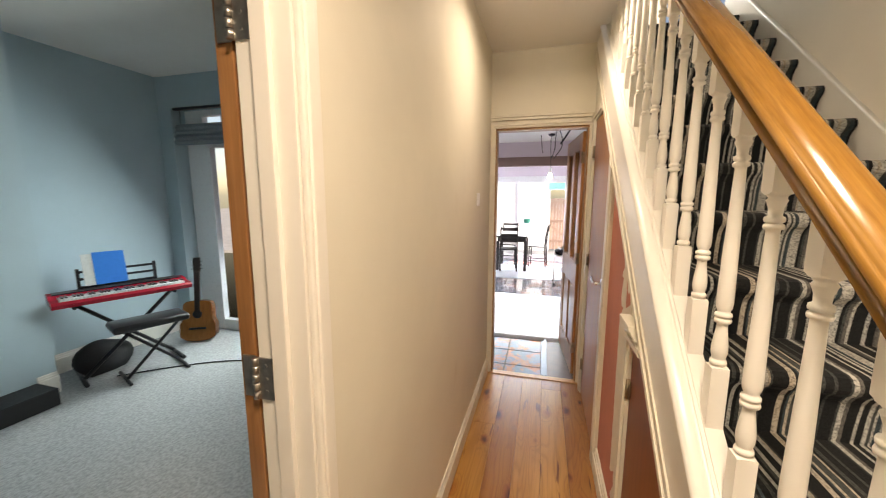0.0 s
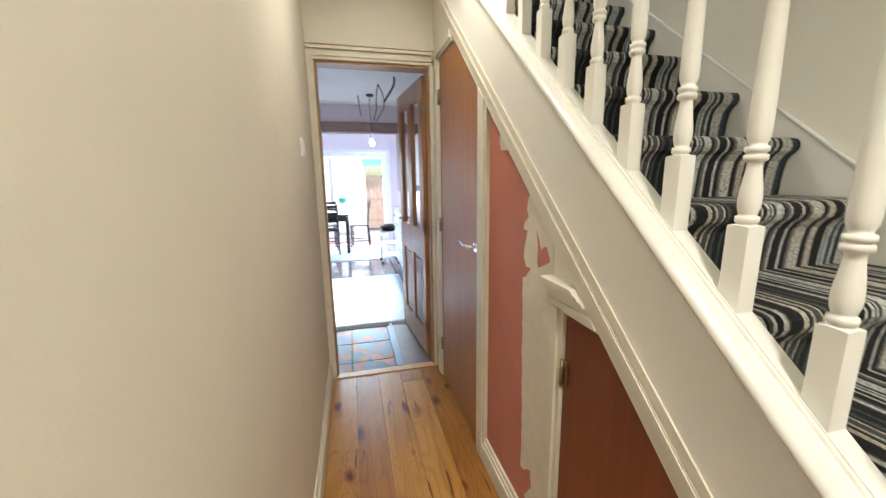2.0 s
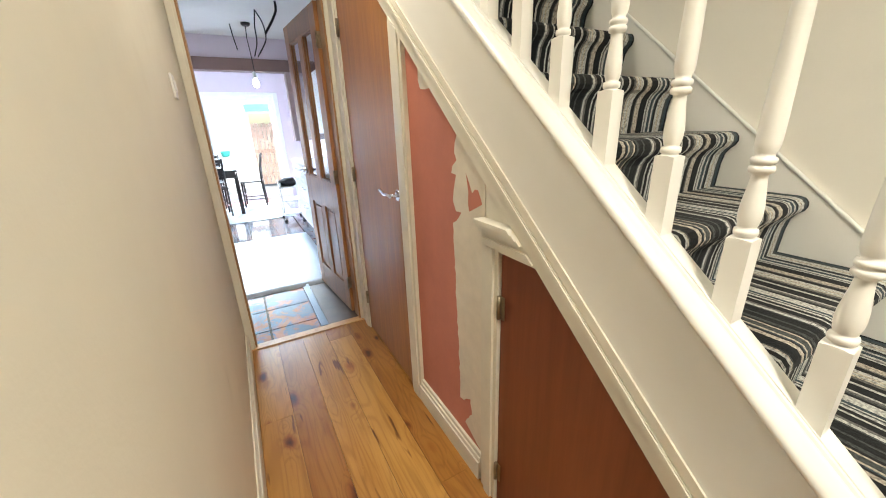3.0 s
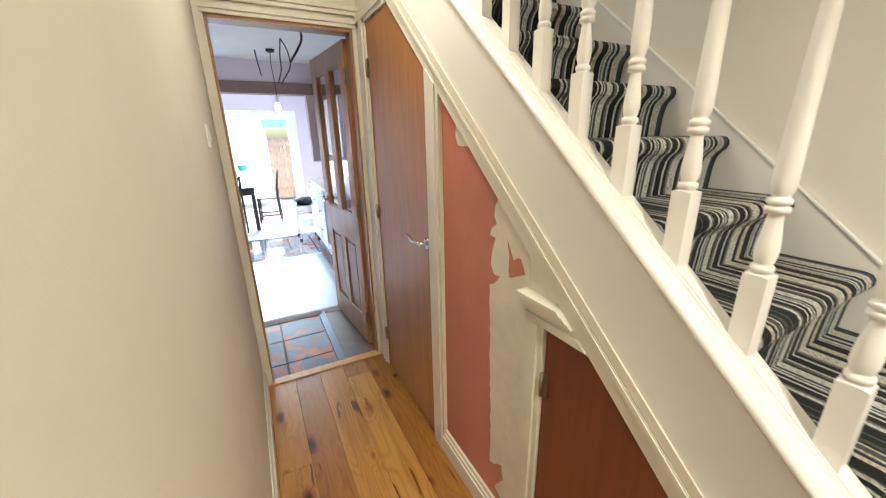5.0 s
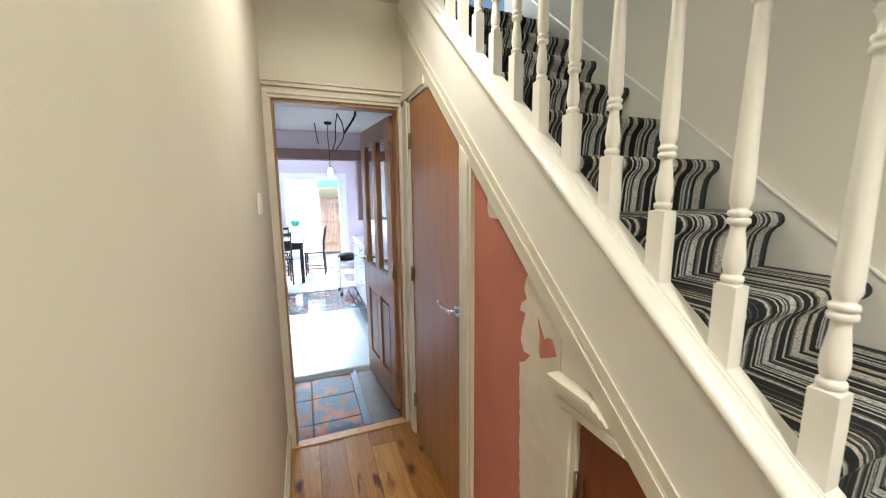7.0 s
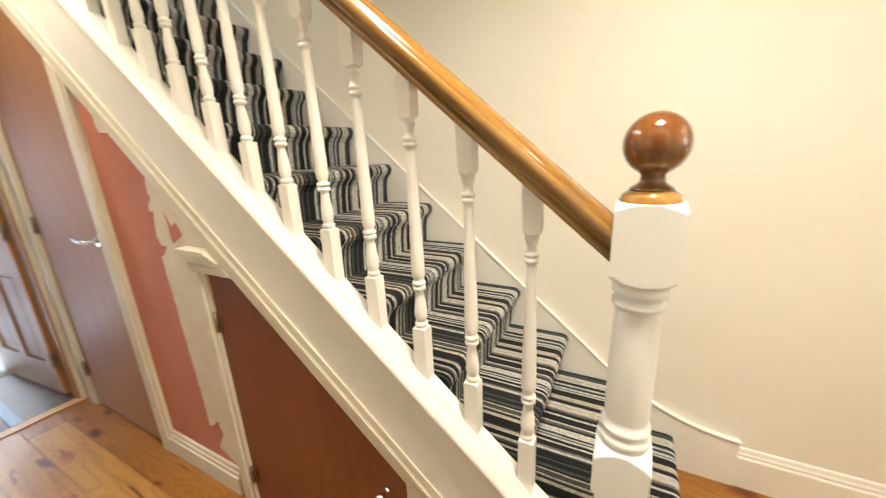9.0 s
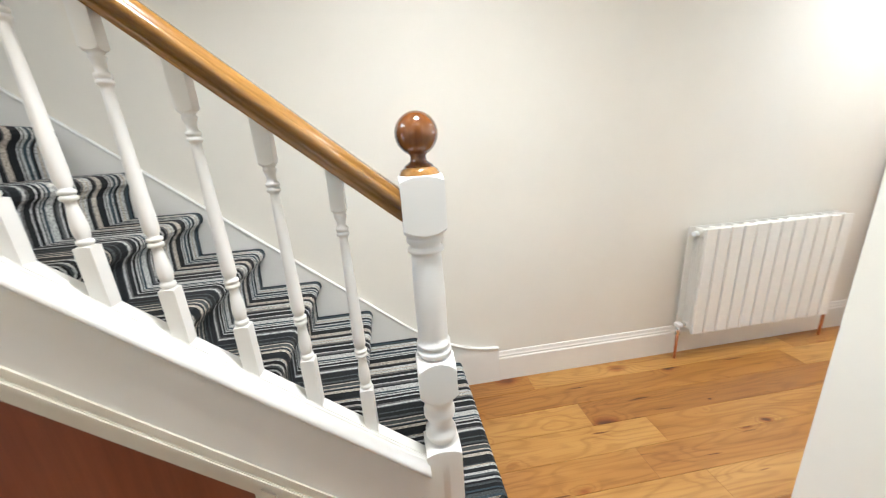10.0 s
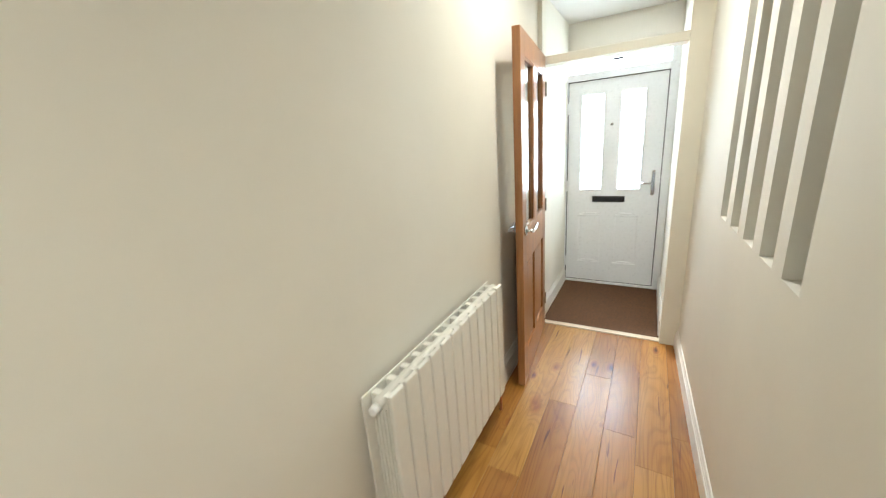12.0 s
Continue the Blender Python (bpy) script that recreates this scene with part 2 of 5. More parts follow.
def striped_carpet(name):
    """Woven loop pile: stripes of many widths in black, greys, blue and beige, the same on tread and riser."""
    m, nt, b = nodes_of(name)
    geo = nt.nodes.new("ShaderNodeNewGeometry")
    wob = node(nt, "ShaderNodeTexNoise", Scale=6.0, Detail=2.0)
    nt.links.new(geo.outputs["Position"], wob.inputs["Vector"])
    sep = nt.nodes.new("ShaderNodeSeparateXYZ")
    nt.links.new(geo.outputs["Position"], sep.inputs[0])
    add = nt.nodes.new("ShaderNodeMath")
    add.operation = "MULTIPLY_ADD"
    add.inputs[1].default_value = 0.010
    nt.links.new(wob.outputs[0], add.inputs[0])
    nt.links.new(sep.outputs["X"], add.inputs[2])
    wide = nt.nodes.new("ShaderNodeTexNoise")
    wide.noise_dimensions = "1D"
    wide.inputs["Scale"].default_value, wide.inputs["Detail"].default_value = 34.0, 1.0
    nt.links.new(add.outputs[0], wide.inputs["W"])
    swell = nt.nodes.new("ShaderNodeMath")
    swell.operation = "MULTIPLY"
    swell.inputs[1].default_value = 2.4
    nt.links.new(wide.outputs[0], swell.inputs[0])
    count = nt.nodes.new("ShaderNodeMath")
    count.operation = "MULTIPLY_ADD"
    count.inputs[1].default_value = 108.0
    nt.links.new(add.outputs[0], count.inputs[0])
    nt.links.new(swell.outputs[0], count.inputs[2])
    whole = nt.nodes.new("ShaderNodeMath")
    whole.operation = "FLOOR"
    nt.links.new(count.outputs[0], whole.inputs[0])
    pick = nt.nodes.new("ShaderNodeTexWhiteNoise")
    pick.noise_dimensions = "1D"
    nt.links.new(whole.outputs[0], pick.inputs["W"])
    K, G, L, BL, BE, M = (0.006, 0.007, 0.008), (0.055, 0.062, 0.060), (0.49, 0.49, 0.45), (0.035, 0.056, 0.066), (0.46, 0.41, 0.33), (0.135, 0.130, 0.120)
    col = ramp(nt, pick.outputs["Value"], ((0.0, K), (0.29, G), (0.41, BL), (0.51, M), (0.62, L), (0.83, BE)), "CONSTANT")
    pile = node(nt, "ShaderNodeTexNoise", Scale=190.0, Detail=3.0)
    nt.links.new(geo.outputs["Position"], pile.inputs["Vector"])
    mix = nt.nodes.new("ShaderNodeMix")
    mix.data_type, mix.blend_type = "RGBA", "MULTIPLY"
    mix.inputs[0].default_value = 0.9
    nt.links.new(col, mix.inputs["A"])
    nt.links.new(ramp(nt, pile.outputs[0], ((0.32, (0.30, 0.30, 0.32)), (0.60, (1.15, 1.15, 1.15)))), mix.inputs["B"])
    nt.links.new(mix.outputs["Result"], b.inputs["Base Color"])
    b.inputs["Roughness"].default_value = 0.95
    bump(nt, pile.outputs[0], b, 0.5, 0.003)
    return m


WALL = paint("wall_cream_paint", (0.748, 0.713, 0.603), 0.7, 0.045, 130, 0.16, scuffs=True)
WALL_PALE = paint("wall_pale_paint", (0.768, 0.732, 0.643), 0.7, 0.03, 130, 0.12)
CEIL = paint("ceiling_paint", (0.78, 0.76, 0.72), 0.8, 0.03, 90, 0.1)
TRIM = paint("white_gloss_paint", (0.80, 0.775, 0.71), 0.32, 0.03, 45, 0.06, 5.0)
TRIM_OLD = paint("cream_undercoat", (0.70, 0.66, 0.55), 0.5, 0.08, 35, 0.2, 7.0)
STAIR_WHITE = paint("stair_white_gloss", (0.80, 0.785, 0.73), 0.3, 0.025, 45, 0.05, 5.0)
PINK = paint("pink_plaster", (0.53, 0.190, 0.130), 0.75, 0.10, 60, 0.25, 5.0)
FILLER = paint("white_filler", (0.72, 0.66, 0.55), 0.7, 0.10, 40, 0.35, 11.0)
ROOM_WALL = paint("room_wall_paint", (0.40, 0.52, 0.57), 0.75, 0.04, 110, 0.1)
KITCHEN_WALL = paint("kitchen_wall_paint", (0.70, 0.62, 0.70), 0.75, 0.04, 110, 0.1)
OAK = oak_floor("oak_board")
OAK_DOOR = wood("oak_door", (0.30, 0.13, 0.045), (0.46, 0.22, 0.085), 0.35, "Z", 1.0, False, 0.15)
OAK_TRIM = wood("oak_trim", (0.42, 0.21, 0.08), (0.58, 0.34, 0.15), 0.4, "Z")
VENEER = wood("veneer_door", (0.27, 0.104, 0.026), (0.38, 0.168, 0.046), 0.42, "Z", 0.6)
PLY = wood("red_ply_door", (0.165, 0.043, 0.018), (0.225, 0.064, 0.025), 0.42, "Z", 0.22)
RAIL = wood("varnished_rail", (0.27, 0.120, 0.022), (0.44, 0.225, 0.050), 0.18, "Y", 1.6, False, 0.9, 0.1, math.atan(0.84))
BALL = wood("dark_varnish", (0.12, 0.040, 0.008), (0.21, 0.075, 0.016), 0.14, "Z", 1.0, False, 0.8)
CARPET = striped_carpet("striped_carpet")
CHROME = plain("chrome", (0.75, 0.76, 0.78), 0.14, 1.0, 0.04)
BRASS = plain("aged_hinge_steel", (0.33, 0.27, 0.19), 0.38, 1.0, 0.2)
COPPER = plain("copper_pipe", (0.62, 0.26, 0.13), 0.3, 1.0, 0.15)
RADIATOR = plain("radiator_enamel", (0.79, 0.765, 0.69), 0.3, 0.0, 0.02)
BLACK = plain("black_plastic", (0.015, 0.015, 0.018), 0.35, 0.0, 0.2)
BLACK_WOOD = plain("black_painted_wood", (0.018, 0.014, 0.013), 0.35, 0.0, 0.2)
UPVC = plain("white_upvc", (0.84, 0.85, 0.86), 0.28, 0.0, 0.02)
WHITE_PLASTIC = plain("white_plastic", (0.85, 0.85, 0.83), 0.3, 0.0, 0.02)
GLASS = glass("clear_glass")
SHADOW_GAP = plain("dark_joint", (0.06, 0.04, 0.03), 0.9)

# ---- mesh helpers ----


def box(bm, x0, x1, y0, y1, z0, z1, bevel=0.0):
    made = bmesh.ops.create_cube(bm, size=1.0)["verts"]
    for v in made:
        v.co = (x0 + (x1 - x0) * (v.co.x + 0.5), y0 + (y1 - y0) * (v.co.y + 0.5), z0 + (z1 - z0) * (v.co.z + 0.5))
    if bevel:
        edges = list({e for v in made for e in v.link_edges})
        bmesh.ops.bevel(bm, geom=edges, offset=bevel, segments=2, profile=0.5, affect="EDGES")
    return bm


def prism(bm, outline, axis, a, b):
    """A closed outline of (u, v), drawn out along an axis from a to b. x: (y, z); y: (x, z); z: (x, y)."""
    def at(u, v, w):
        return {"x": (w, u, v), "y": (u, w, v), "z": (u, v, w)}[axis]
    lo = [bm.verts.new(at(u, v, a)) for u, v in outline]
    hi = [bm.verts.new(at(u, v, b)) for u, v in outline]
    n = len(outline)
    bm.faces.new(lo)
    bm.faces.new(hi[::-1])
    for i in range(n):
        bm.faces.new((lo[i], hi[i], hi[(i + 1) % n], lo[(i + 1) % n]))
    bmesh.ops.recalc_face_normals(bm, faces=bm.faces[:])
    return bm


def lathe(bm, profile, cx=0.0, cy=0.0, seg=20, square=9.0):
    """Turned wood: profile of (radius, height), cut from a square bar of half-width square."""
    fine = [profile[0]]
    for (r0, z0), (r1, z1) in zip(profile, profile[1:]):
        n = 7 if max(r0, r1) > square > min(r0, r1) * 0.9 else 1
        fine += [(r0 + (r1 - r0) * (k / n), z0 + (z1 - z0) * (k / n) ** (1.6 if r1 > r0 else 0.62)) for k in range(1, n + 1)]
    rings = []
    for r, z in fine:
        ring = []
        for i in range(seg):
            a = 2 * math.pi * i / seg
            k = min(r, square / max(abs(math.cos(a)), abs(math.sin(a))))
            ring.append(bm.verts.new((cx + k * math.cos(a), cy + k * math.sin(a), z)))
        rings.append(ring)
    for lo, hi in zip(rings, rings[1:]):
        for i in range(seg):
            f = bm.faces.new((lo[i], lo[(i + 1) % seg], hi[(i + 1) % seg], hi[i]))
            f.smooth = max((v.co.x - cx) ** 2 + (v.co.y - cy) ** 2 for v in f.verts) < square ** 2 * 1.05
    bm.faces.new(rings[0][::-1])
    bm.faces.new(rings[-1])
    return bm


def tube(bm, points, r, seg=10):
    """A round bar through points."""
    pts = [Vector(p) for p in points]
    rings = []
    for i, p in enumerate(pts):
        d = (pts[min(i + 1, len(pts) - 1)] - pts[max(i - 1, 0)]).normalized()
        side = d.orthogonal().normalized() if not rings else (side - d * side.dot(d)).normalized()
        up = d.cross(side)
        rings.append([bm.verts.new(p + r * (math.cos(2 * math.pi * k / seg) * side + math.sin(2 * math.pi * k / seg) * up)) for k in range(seg)])
    for lo, hi in zip(rings, rings[1:]):
        for k in range(seg):
            bm.faces.new((lo[k], lo[(k + 1) % seg], hi[(k + 1) % seg], hi[k])).smooth = True
    bm.faces.new(rings[0][::-1])
    bm.faces.new(rings[-1])
    bmesh.ops.recalc_face_normals(bm, faces=bm.faces[:])
    return bm


def part(name, bm, material, parent=None, label=""):
    me = bpy.data.meshes.new(name)
    bm.to_mesh(me)
    bm.free()
    me.materials.append(material)
    ob = new(name, me)
    if parent:
        ob.parent = parent
    return tagged(ob, label)


def B():
    return bmesh.new()


def boxes(*spans, bevel=0.0):
    bm = B()
    for s in spans:
        box(bm, *s, bevel=bevel)
    return bm


def structure(name, bm, material, label, category):
    return tagged(part(name, bm, material), label, category, kind="structure")


def empty(name, m, label, category, group=""):
    ob = new(name)
    ob.matrix_world = m
    return tagged(ob, label, category, group)


def sheared(ob, y0, k):
    """Turns a wall slightly off square: x moves by k for each metre from y0 towards the porch."""
    for v in ob.data.vertices:
        v.co.x += (y0 - v.co.y) * k
    return ob


def shade_smooth(ob):
    for p in ob.data.polygons:
        p.use_smooth = True
    return ob


# ---- plan (metres): x across the hall, y from the front door to the kitchen ----
SLOPE = 0.862                    # pitch of the stair
PANEL = 0.77                     # face of the boarding under the stair
HALL_R = 1.66                    # long wall beside stair and radiator
FRONT_L = 0.620                  # wall with the slots
DOOR_A, DOOR_B = -3.22, -2.418    # doorway to the back room
JOG = -3.85
PORCH = -6.42
FRONT = -7.40

# ---- the shell ----
structure("wall_hall_left", boxes((-0.12, 0, DOOR_B + 0.03, 0.0, 0, CEILING), (-0.12, 0, JOG, DOOR_A - 0.03, 0, CEILING), (-0.12, 0, DOOR_A - 0.03, DOOR_B + 0.03, 2.03, CEILING)), WALL,
          "smooth cream painted plaster wall with a doorway", "wall")
structure("wall_jog", boxes((-0.12, FRONT_L, JOG - 0.12, JOG, 0, CEILING)), WALL, "smooth cream painted return wall", "wall")
SLOTS = [(-4.715 - 0.19 * i, -4.715 - 0.19 * i - 0.115) for i in range(5)]
slotted = structure("wall_slotted", boxes((FRONT_L - 0.12, FRONT_L, PORCH - 0.06, JOG - 0.12, 0, 1.078)), WALL_PALE, "pale painted wall with five tall vertical slots", "wall")
part("wall_head", boxes((FRONT_L - 0.12, FRONT_L, PORCH - 0.06, JOG - 0.12, 2.2, CEILING)), WALL_PALE, slotted)
for y0, y1 in [(SLOTS[0][0], JOG - 0.12), (PORCH - 0.06, SLOTS[-1][1])]:
    part("wall_pier", boxes((FRONT_L - 0.12, FRONT_L, y0, y1, 1.078, 2.2)), WALL_PALE, slotted)
for (a, b), (c, d) in zip(SLOTS, SLOTS[1:]):
    part("slat", boxes((FRONT_L - 0.12, FRONT_L, c, b, 1.078, 2.2)), WALL_PALE, slotted)
for ob in (slotted, *slotted.children):
    sheared(ob, JOG, 0.034)
structure("wall_hall_right", boxes((HALL_R, HALL_R + 0.15, FRONT, 0.0, 0, 5.2)), WALL_PALE, "smooth pale painted party wall beside the stair", "wall")
structure("wall_kitchen_end", boxes((-0.12, 0.03, 0, 0.1, 0, CEILING), (0.03, 0.75, 0, 0.1, 2.06, CEILING), (0.75, 0.8, 0, 0.1, 0, CEILING)), WALL, "cream wall around the kitchen doorway", "wall")
structure("ceiling_hall", boxes((-0.12, PANEL + 0.03, -3.2, 0.1, CEILING, CEILING + 0.1), (-0.12, HALL_R, PORCH - 0.06, -3.2, CEILING, CEILING + 0.1)), CEIL, "flat off-white plaster ceiling", "ceiling")
structure("wall_stairwell", boxes((PANEL + 0.03, PANEL + 0.1, -3.2, 2.0, CEILING + 0.1, 5.2), (PANEL, HALL_R, -3.3, -3.2, CEILING + 0.1, 5.2), (PANEL, HALL_R, 2.0, 2.1, 2.7, 5.2)), WALL_PALE, "pale stairwell wall above the hall", "wall")
structure("ceiling_landing", boxes((PANEL, HALL_R + 0.1, -3.3, 2.1, 5.2, 5.3)), CEIL, "white ceiling over the landing", "ceiling")
structure("landing", boxes((PANEL, HALL_R, 0.05, 2.0, 2.5, 2.72)), CARPET, "landing at the head of the stair", "floor")

# floor: sub-floor with oak boards laid along the hall
structure("floor", boxes((-0.12, HALL_R, PORCH, 0.0, -0.10, -0.014)), SHADOW_GAP, "oak board floor", "floor")
floor = bpy.data.objects["floor"]

# porch
structure("wall_porch", boxes((0.62, 0.80, FRONT, PORCH - 0.06, 0, CEILING), (0.62, 0.86, FRONT - 0.12, FRONT, 0, CEILING), (0.86, HALL_R + 0.1, FRONT - 0.12, FRONT, 2.09, CEILING)), WALL_PALE, "white painted porch walls", "wall")
structure("ceiling_porch", boxes((0.62, HALL_R, FRONT, PORCH, 2.38, 2.45)), CEIL, "white porch ceiling with a recessed spot", "ceiling")
structure("porch_floor", boxes((0.62, HALL_R, FRONT, PORCH, -0.1, -0.012)), SHADOW_GAP, "porch floor", "floor")

# back room
structure("room_floor", boxes((-3.8, -0.12, JOG - 3.5, 0.3, -0.1, -0.004)), plain("grey_carpet", (0.40, 0.41, 0.415), 0.95, 0.0, 0.25, 60, 0.6), "grey short-pile carpet", "floor")
structure("wall_room_west", boxes((-3.8, -3.54, JOG - 3.5, 0.3, 0, 2.74)), ROOM_WALL, "grey-blue painted party wall", "wall")
structure("chimney_breast", boxes((-3.54, -3.17, -2.8, -1.24, 0, 2.74)), ROOM_WALL, "grey-blue painted chimney breast", "wall")
structure("wall_room_north", boxes((-3.54, -3.36, 0.05, 0.30, 0, 2.74), (-3.36, -1.9, 0.05, 0.30, 2.42, 2.74), (-1.9, -0.12, 0.05, 0.30, 0, 2.74)), ROOM_WALL, "grey-blue painted garden wall of the room", "wall")
structure("wall_room_south", boxes((-3.8, 0.6, JOG - 3.6, JOG - 3.5, 0, 2.70)), ROOM_WALL, "plain room wall", "wall")
structure("ceiling_room", boxes((-3.8, -0.12, JOG - 3.5, 0.3, 2.74, 2.84), (-0.12, 0.56, JOG - 3.5, JOG - 0.12, 2.74, 2.84)), CEIL, "white room ceiling", "ceiling")

# kitchen
structure("kitchen_floor", boxes((-2.2, 1.6, 0.0, 5.75, -0.1, -0.012)), SHADOW_GAP, "kitchen sub-floor", "floor")
structure("wall_kitchen_east", boxes((1.5, 1.6, 0.1, 5.7, 0, 2.42)), KITCHEN_WALL, "bare pinkish kitchen wall", "wall")
structure("wall_kitchen_west", boxes((-2.3, -2.2, 0.1, 5.7, 0, 2.42)), KITCHEN_WALL, "bare pinkish kitchen wall", "wall")
structure("wall_kitchen_south", boxes((-2.2, -0.12, 0.3, 0.4, 0, 2.42), (0.8, 1.5, 0.0, 0.1, 0, 2.42)), KITCHEN_WALL, "bare kitchen wall", "wall")
structure("wall_kitchen_north", boxes((-2.2, -1.60, 5.6, 5.75, 0, 2.42), (-1.60, 1.06, 5.6, 5.75, 1.97, 2.42), (1.06, 1.5, 5.6, 5.75, 0, 2.42)), KITCHEN_WALL, "white wall around the patio doors", "wall")
structure("ceiling_kitchen", boxes((-2.3, 1.6, 0.1, 3.0, 2.36, 2.46), (-2.3, 1.6, 3.0, 5.75, 2.30, 2.46)), CEIL, "new plaster kitchen ceiling", "ceiling")
structure("wall_over_beam", boxes((-2.2, 1.5, 2.98, 3.10, 2.130, 2.36)), KITCHEN_WALL, "lilac plaster above the beam", "wall")
structure("ceiling_beam", boxes((-2.2, 1.5, 2.95, 3.12, 1.995, 2.128)), paint("raw_plaster", (0.25, 0.165, 0.15), 0.85, 0.1), "raw plaster boxed beam", "beam")
structure("ground", boxes((-40, 40, 5.75, 80, -0.2, -0.12)), plain("paving", (0.42, 0.41, 0.40), 0.85, 0.0, 0.2, 3), "pale paved yard", "ground")
structure("ground_front", boxes((-40, 40, -80, FRONT - 0.12, -0.2, -0.12)), plain("street", (0.35, 0.35, 0.36), 0.85, 0.0, 0.2, 3), "pale front path", "ground")

# ---- the stair ----
stair = empty("staircase", pose(0, 0, 0), "straight closed-string stair with white balusters and striped carpet", "staircase")
NOSE, GO, RISE, STEPS = -3.05, 0.2185, 0.1867, 14


def line_z(y, at=0.549):
    return at + SLOPE * (y + 2.685)


def wall_line(y):
    return 1.21 + 0.862 * (y + 1.855)


for i in range(STEPS):
    y, z = NOSE + GO * i, 0.158 + RISE * i
    prof = [(y + 0.040, z - RISE - 0.002), (y + 0.036, z - 0.11), (y + 0.030, z - 0.075), (y + 0.018, z - 0.056), (y + 0.004, z - 0.044), (y - 0.002, z - 0.030), (y, z - 0.015), (y + 0.009, z - 0.004), (y + 0.024, z), (y + GO + 0.045, z), (y + GO + 0.045, z - RISE)]
    part("step", prism(B(), prof, "x", PANEL + 0.05 if i > 1 else PANEL + 0.09, HALL_R - 0.022), CARPET, stair, "carpeted step")


def slanted(y0, y1, lo, hi, x0, x1, low_cut=0.0):
    """A board that follows the stair: lo and hi are heights over the baluster line."""
    return prism(B(), [(y0, max(low_cut, line_z(y0) + lo)), (y1, line_z(y1) + lo), (y1, line_z(y1) + hi), (y0, line_z(y0) + hi)], "x", x0, x1)


Y_TOP, Y_LOW = 0.0, -2.795
part("string_board", slanted(Y_LOW, Y_TOP, -0.31, -0.0426, 0.757, 0.80), STAIR_WHITE, stair)
RAIL_SEC = [(0.8235, 0.0), (0.7880, 0.0), (0.7872, -0.0045), (0.7852, -0.0045), (0.7842, 0.0), (0.7790, -0.0004), (0.7772, -0.0055), (0.7740, -0.0062), (0.7700, -0.0045), (0.760, -0.0046), (0.750, -0.0075), (0.7430, -0.0130), (0.7395, -0.020), (0.7400, -0.028), (0.744, -0.034), (0.7505, -0.0375), (0.752, -0.041), (0.756, -0.0425), (0.8235, -0.0425)]
ROUND = range(8, 15)
bm = B()
rings = [[bm.verts.new((x, y, line_z(y) + dz)) for x, dz in RAIL_SEC] for y in (Y_LOW, Y_TOP)]
for i in range(len(RAIL_SEC)):
    j = (i + 1) % len(RAIL_SEC)
    bm.faces.new((rings[0][i], rings[0][j], rings[1][j], rings[1][i])).smooth = i in ROUND
bm.faces.new(rings[0][::-1])
bm.faces.new(rings[1])
bmesh.ops.recalc_face_normals(bm, faces=bm.faces[:])
part("base_rail", bm, STAIR_WHITE, stair, "moulded white base rail with a rounded nosing")
part("inner_string", slanted(Y_LOW, Y_TOP, -0.25, -0.0426, 0.80, 0.8195), STAIR_WHITE, stair)

# wall string with a rounded top edge, sweeping into the skirting at the foot
top = [(0.3, wall_line(0.3)), (-2.70, wall_line(-2.70))]
a, b = top[1], (-3.262, 0.21)
for k in range(1, 13):
    u = k / 12
    c = (-2.98, 0.215)
    top.append(((1 - u) ** 2 * a[0] + 2 * u * (1 - u) * c[0] + u * u * b[0], (1 - u) ** 2 * a[1] + 2 * u * (1 - u) * c[1] + u * u * b[1]))
bm = prism(B(), top + [(-3.262, 0.0), (-3.0, 0.0), (0.3, wall_line(0.3) - 0.4)], "x", HALL_R - 0.022, HALL_R - 0.001)
part("wall_string", bm, STAIR_WHITE, stair)
bead = [(HALL_R - 0.024, y, z) for y, z in top]
part("string_bead", tube(B(), bead, 0.006, 8), STAIR_WHITE, stair)

# turned balusters
BAL = [(0.040, 0.0), (0.040, 0.107), (0.0235, 0.117), (0.0150, 0.119), (0.0118, 0.121), (0.0150, 0.1225), (0.0158, 0.127), (0.0150, 0.1315), (0.0112, 0.133), (0.0125, 0.136), (0.0146, 0.145), (0.0152, 0.154), (0.0146, 0.165),
       (0.0125, 0.182), (0.0103, 0.198), (0.0098, 0.206), (0.0105, 0.2085), (0.0150, 0.2105), (0.0158, 0.2145), (0.0150, 0.2185), (0.0110, 0.2205), (0.0150, 0.2225), (0.0158, 0.2265), (0.0150, 0.2305), (0.0110, 0.2325), (0.0120, 0.237),
       (0.0145, 0.244), (0.0152, 0.252), (0.0150, 0.29), (0.0128, 0.40), (0.0106, 0.50), (0.0098, 0.535), (0.0098, 0.541), (0.0138, 0.543), (0.0146, 0.547), (0.0138, 0.551), (0.0100, 0.553), (0.0138, 0.555), (0.0146, 0.559),
       (0.0138, 0.563), (0.0096, 0.565), (0.0102, 0.577), (0.0138, 0.588), (0.0150, 0.590), (0.0120, 0.594), (0.0150, 0.599), (0.0235, 0.605), (0.040, 0.616), (0.040, 0.715)]
BAL = [(r, float(np.interp(z, (0, 0.2205, 0.553, 0.715), (0, 0.234, 0.556, 0.722)))) for r, z in BAL]
cut = lathe(B(), BAL, seg=24, square=0.0167)
for v in cut.verts:
    if v.co.z < 0.001 or v.co.z > 0.721:
        v.co.z += SLOPE * v.co.y
first = part("baluster", cut, STAIR_WHITE, stair, "turned white painted baluster")
PITCH = 0.1315
first.location = (0.806, -2.648, line_z(-2.648) - 0.002)
for i in range(1, 21):
    ob = first.copy()
    scene.collection.objects.link(ob)
    y = -2.648 + PITCH * i
    ob.location = (0.806, y, line_z(y) - 0.002)

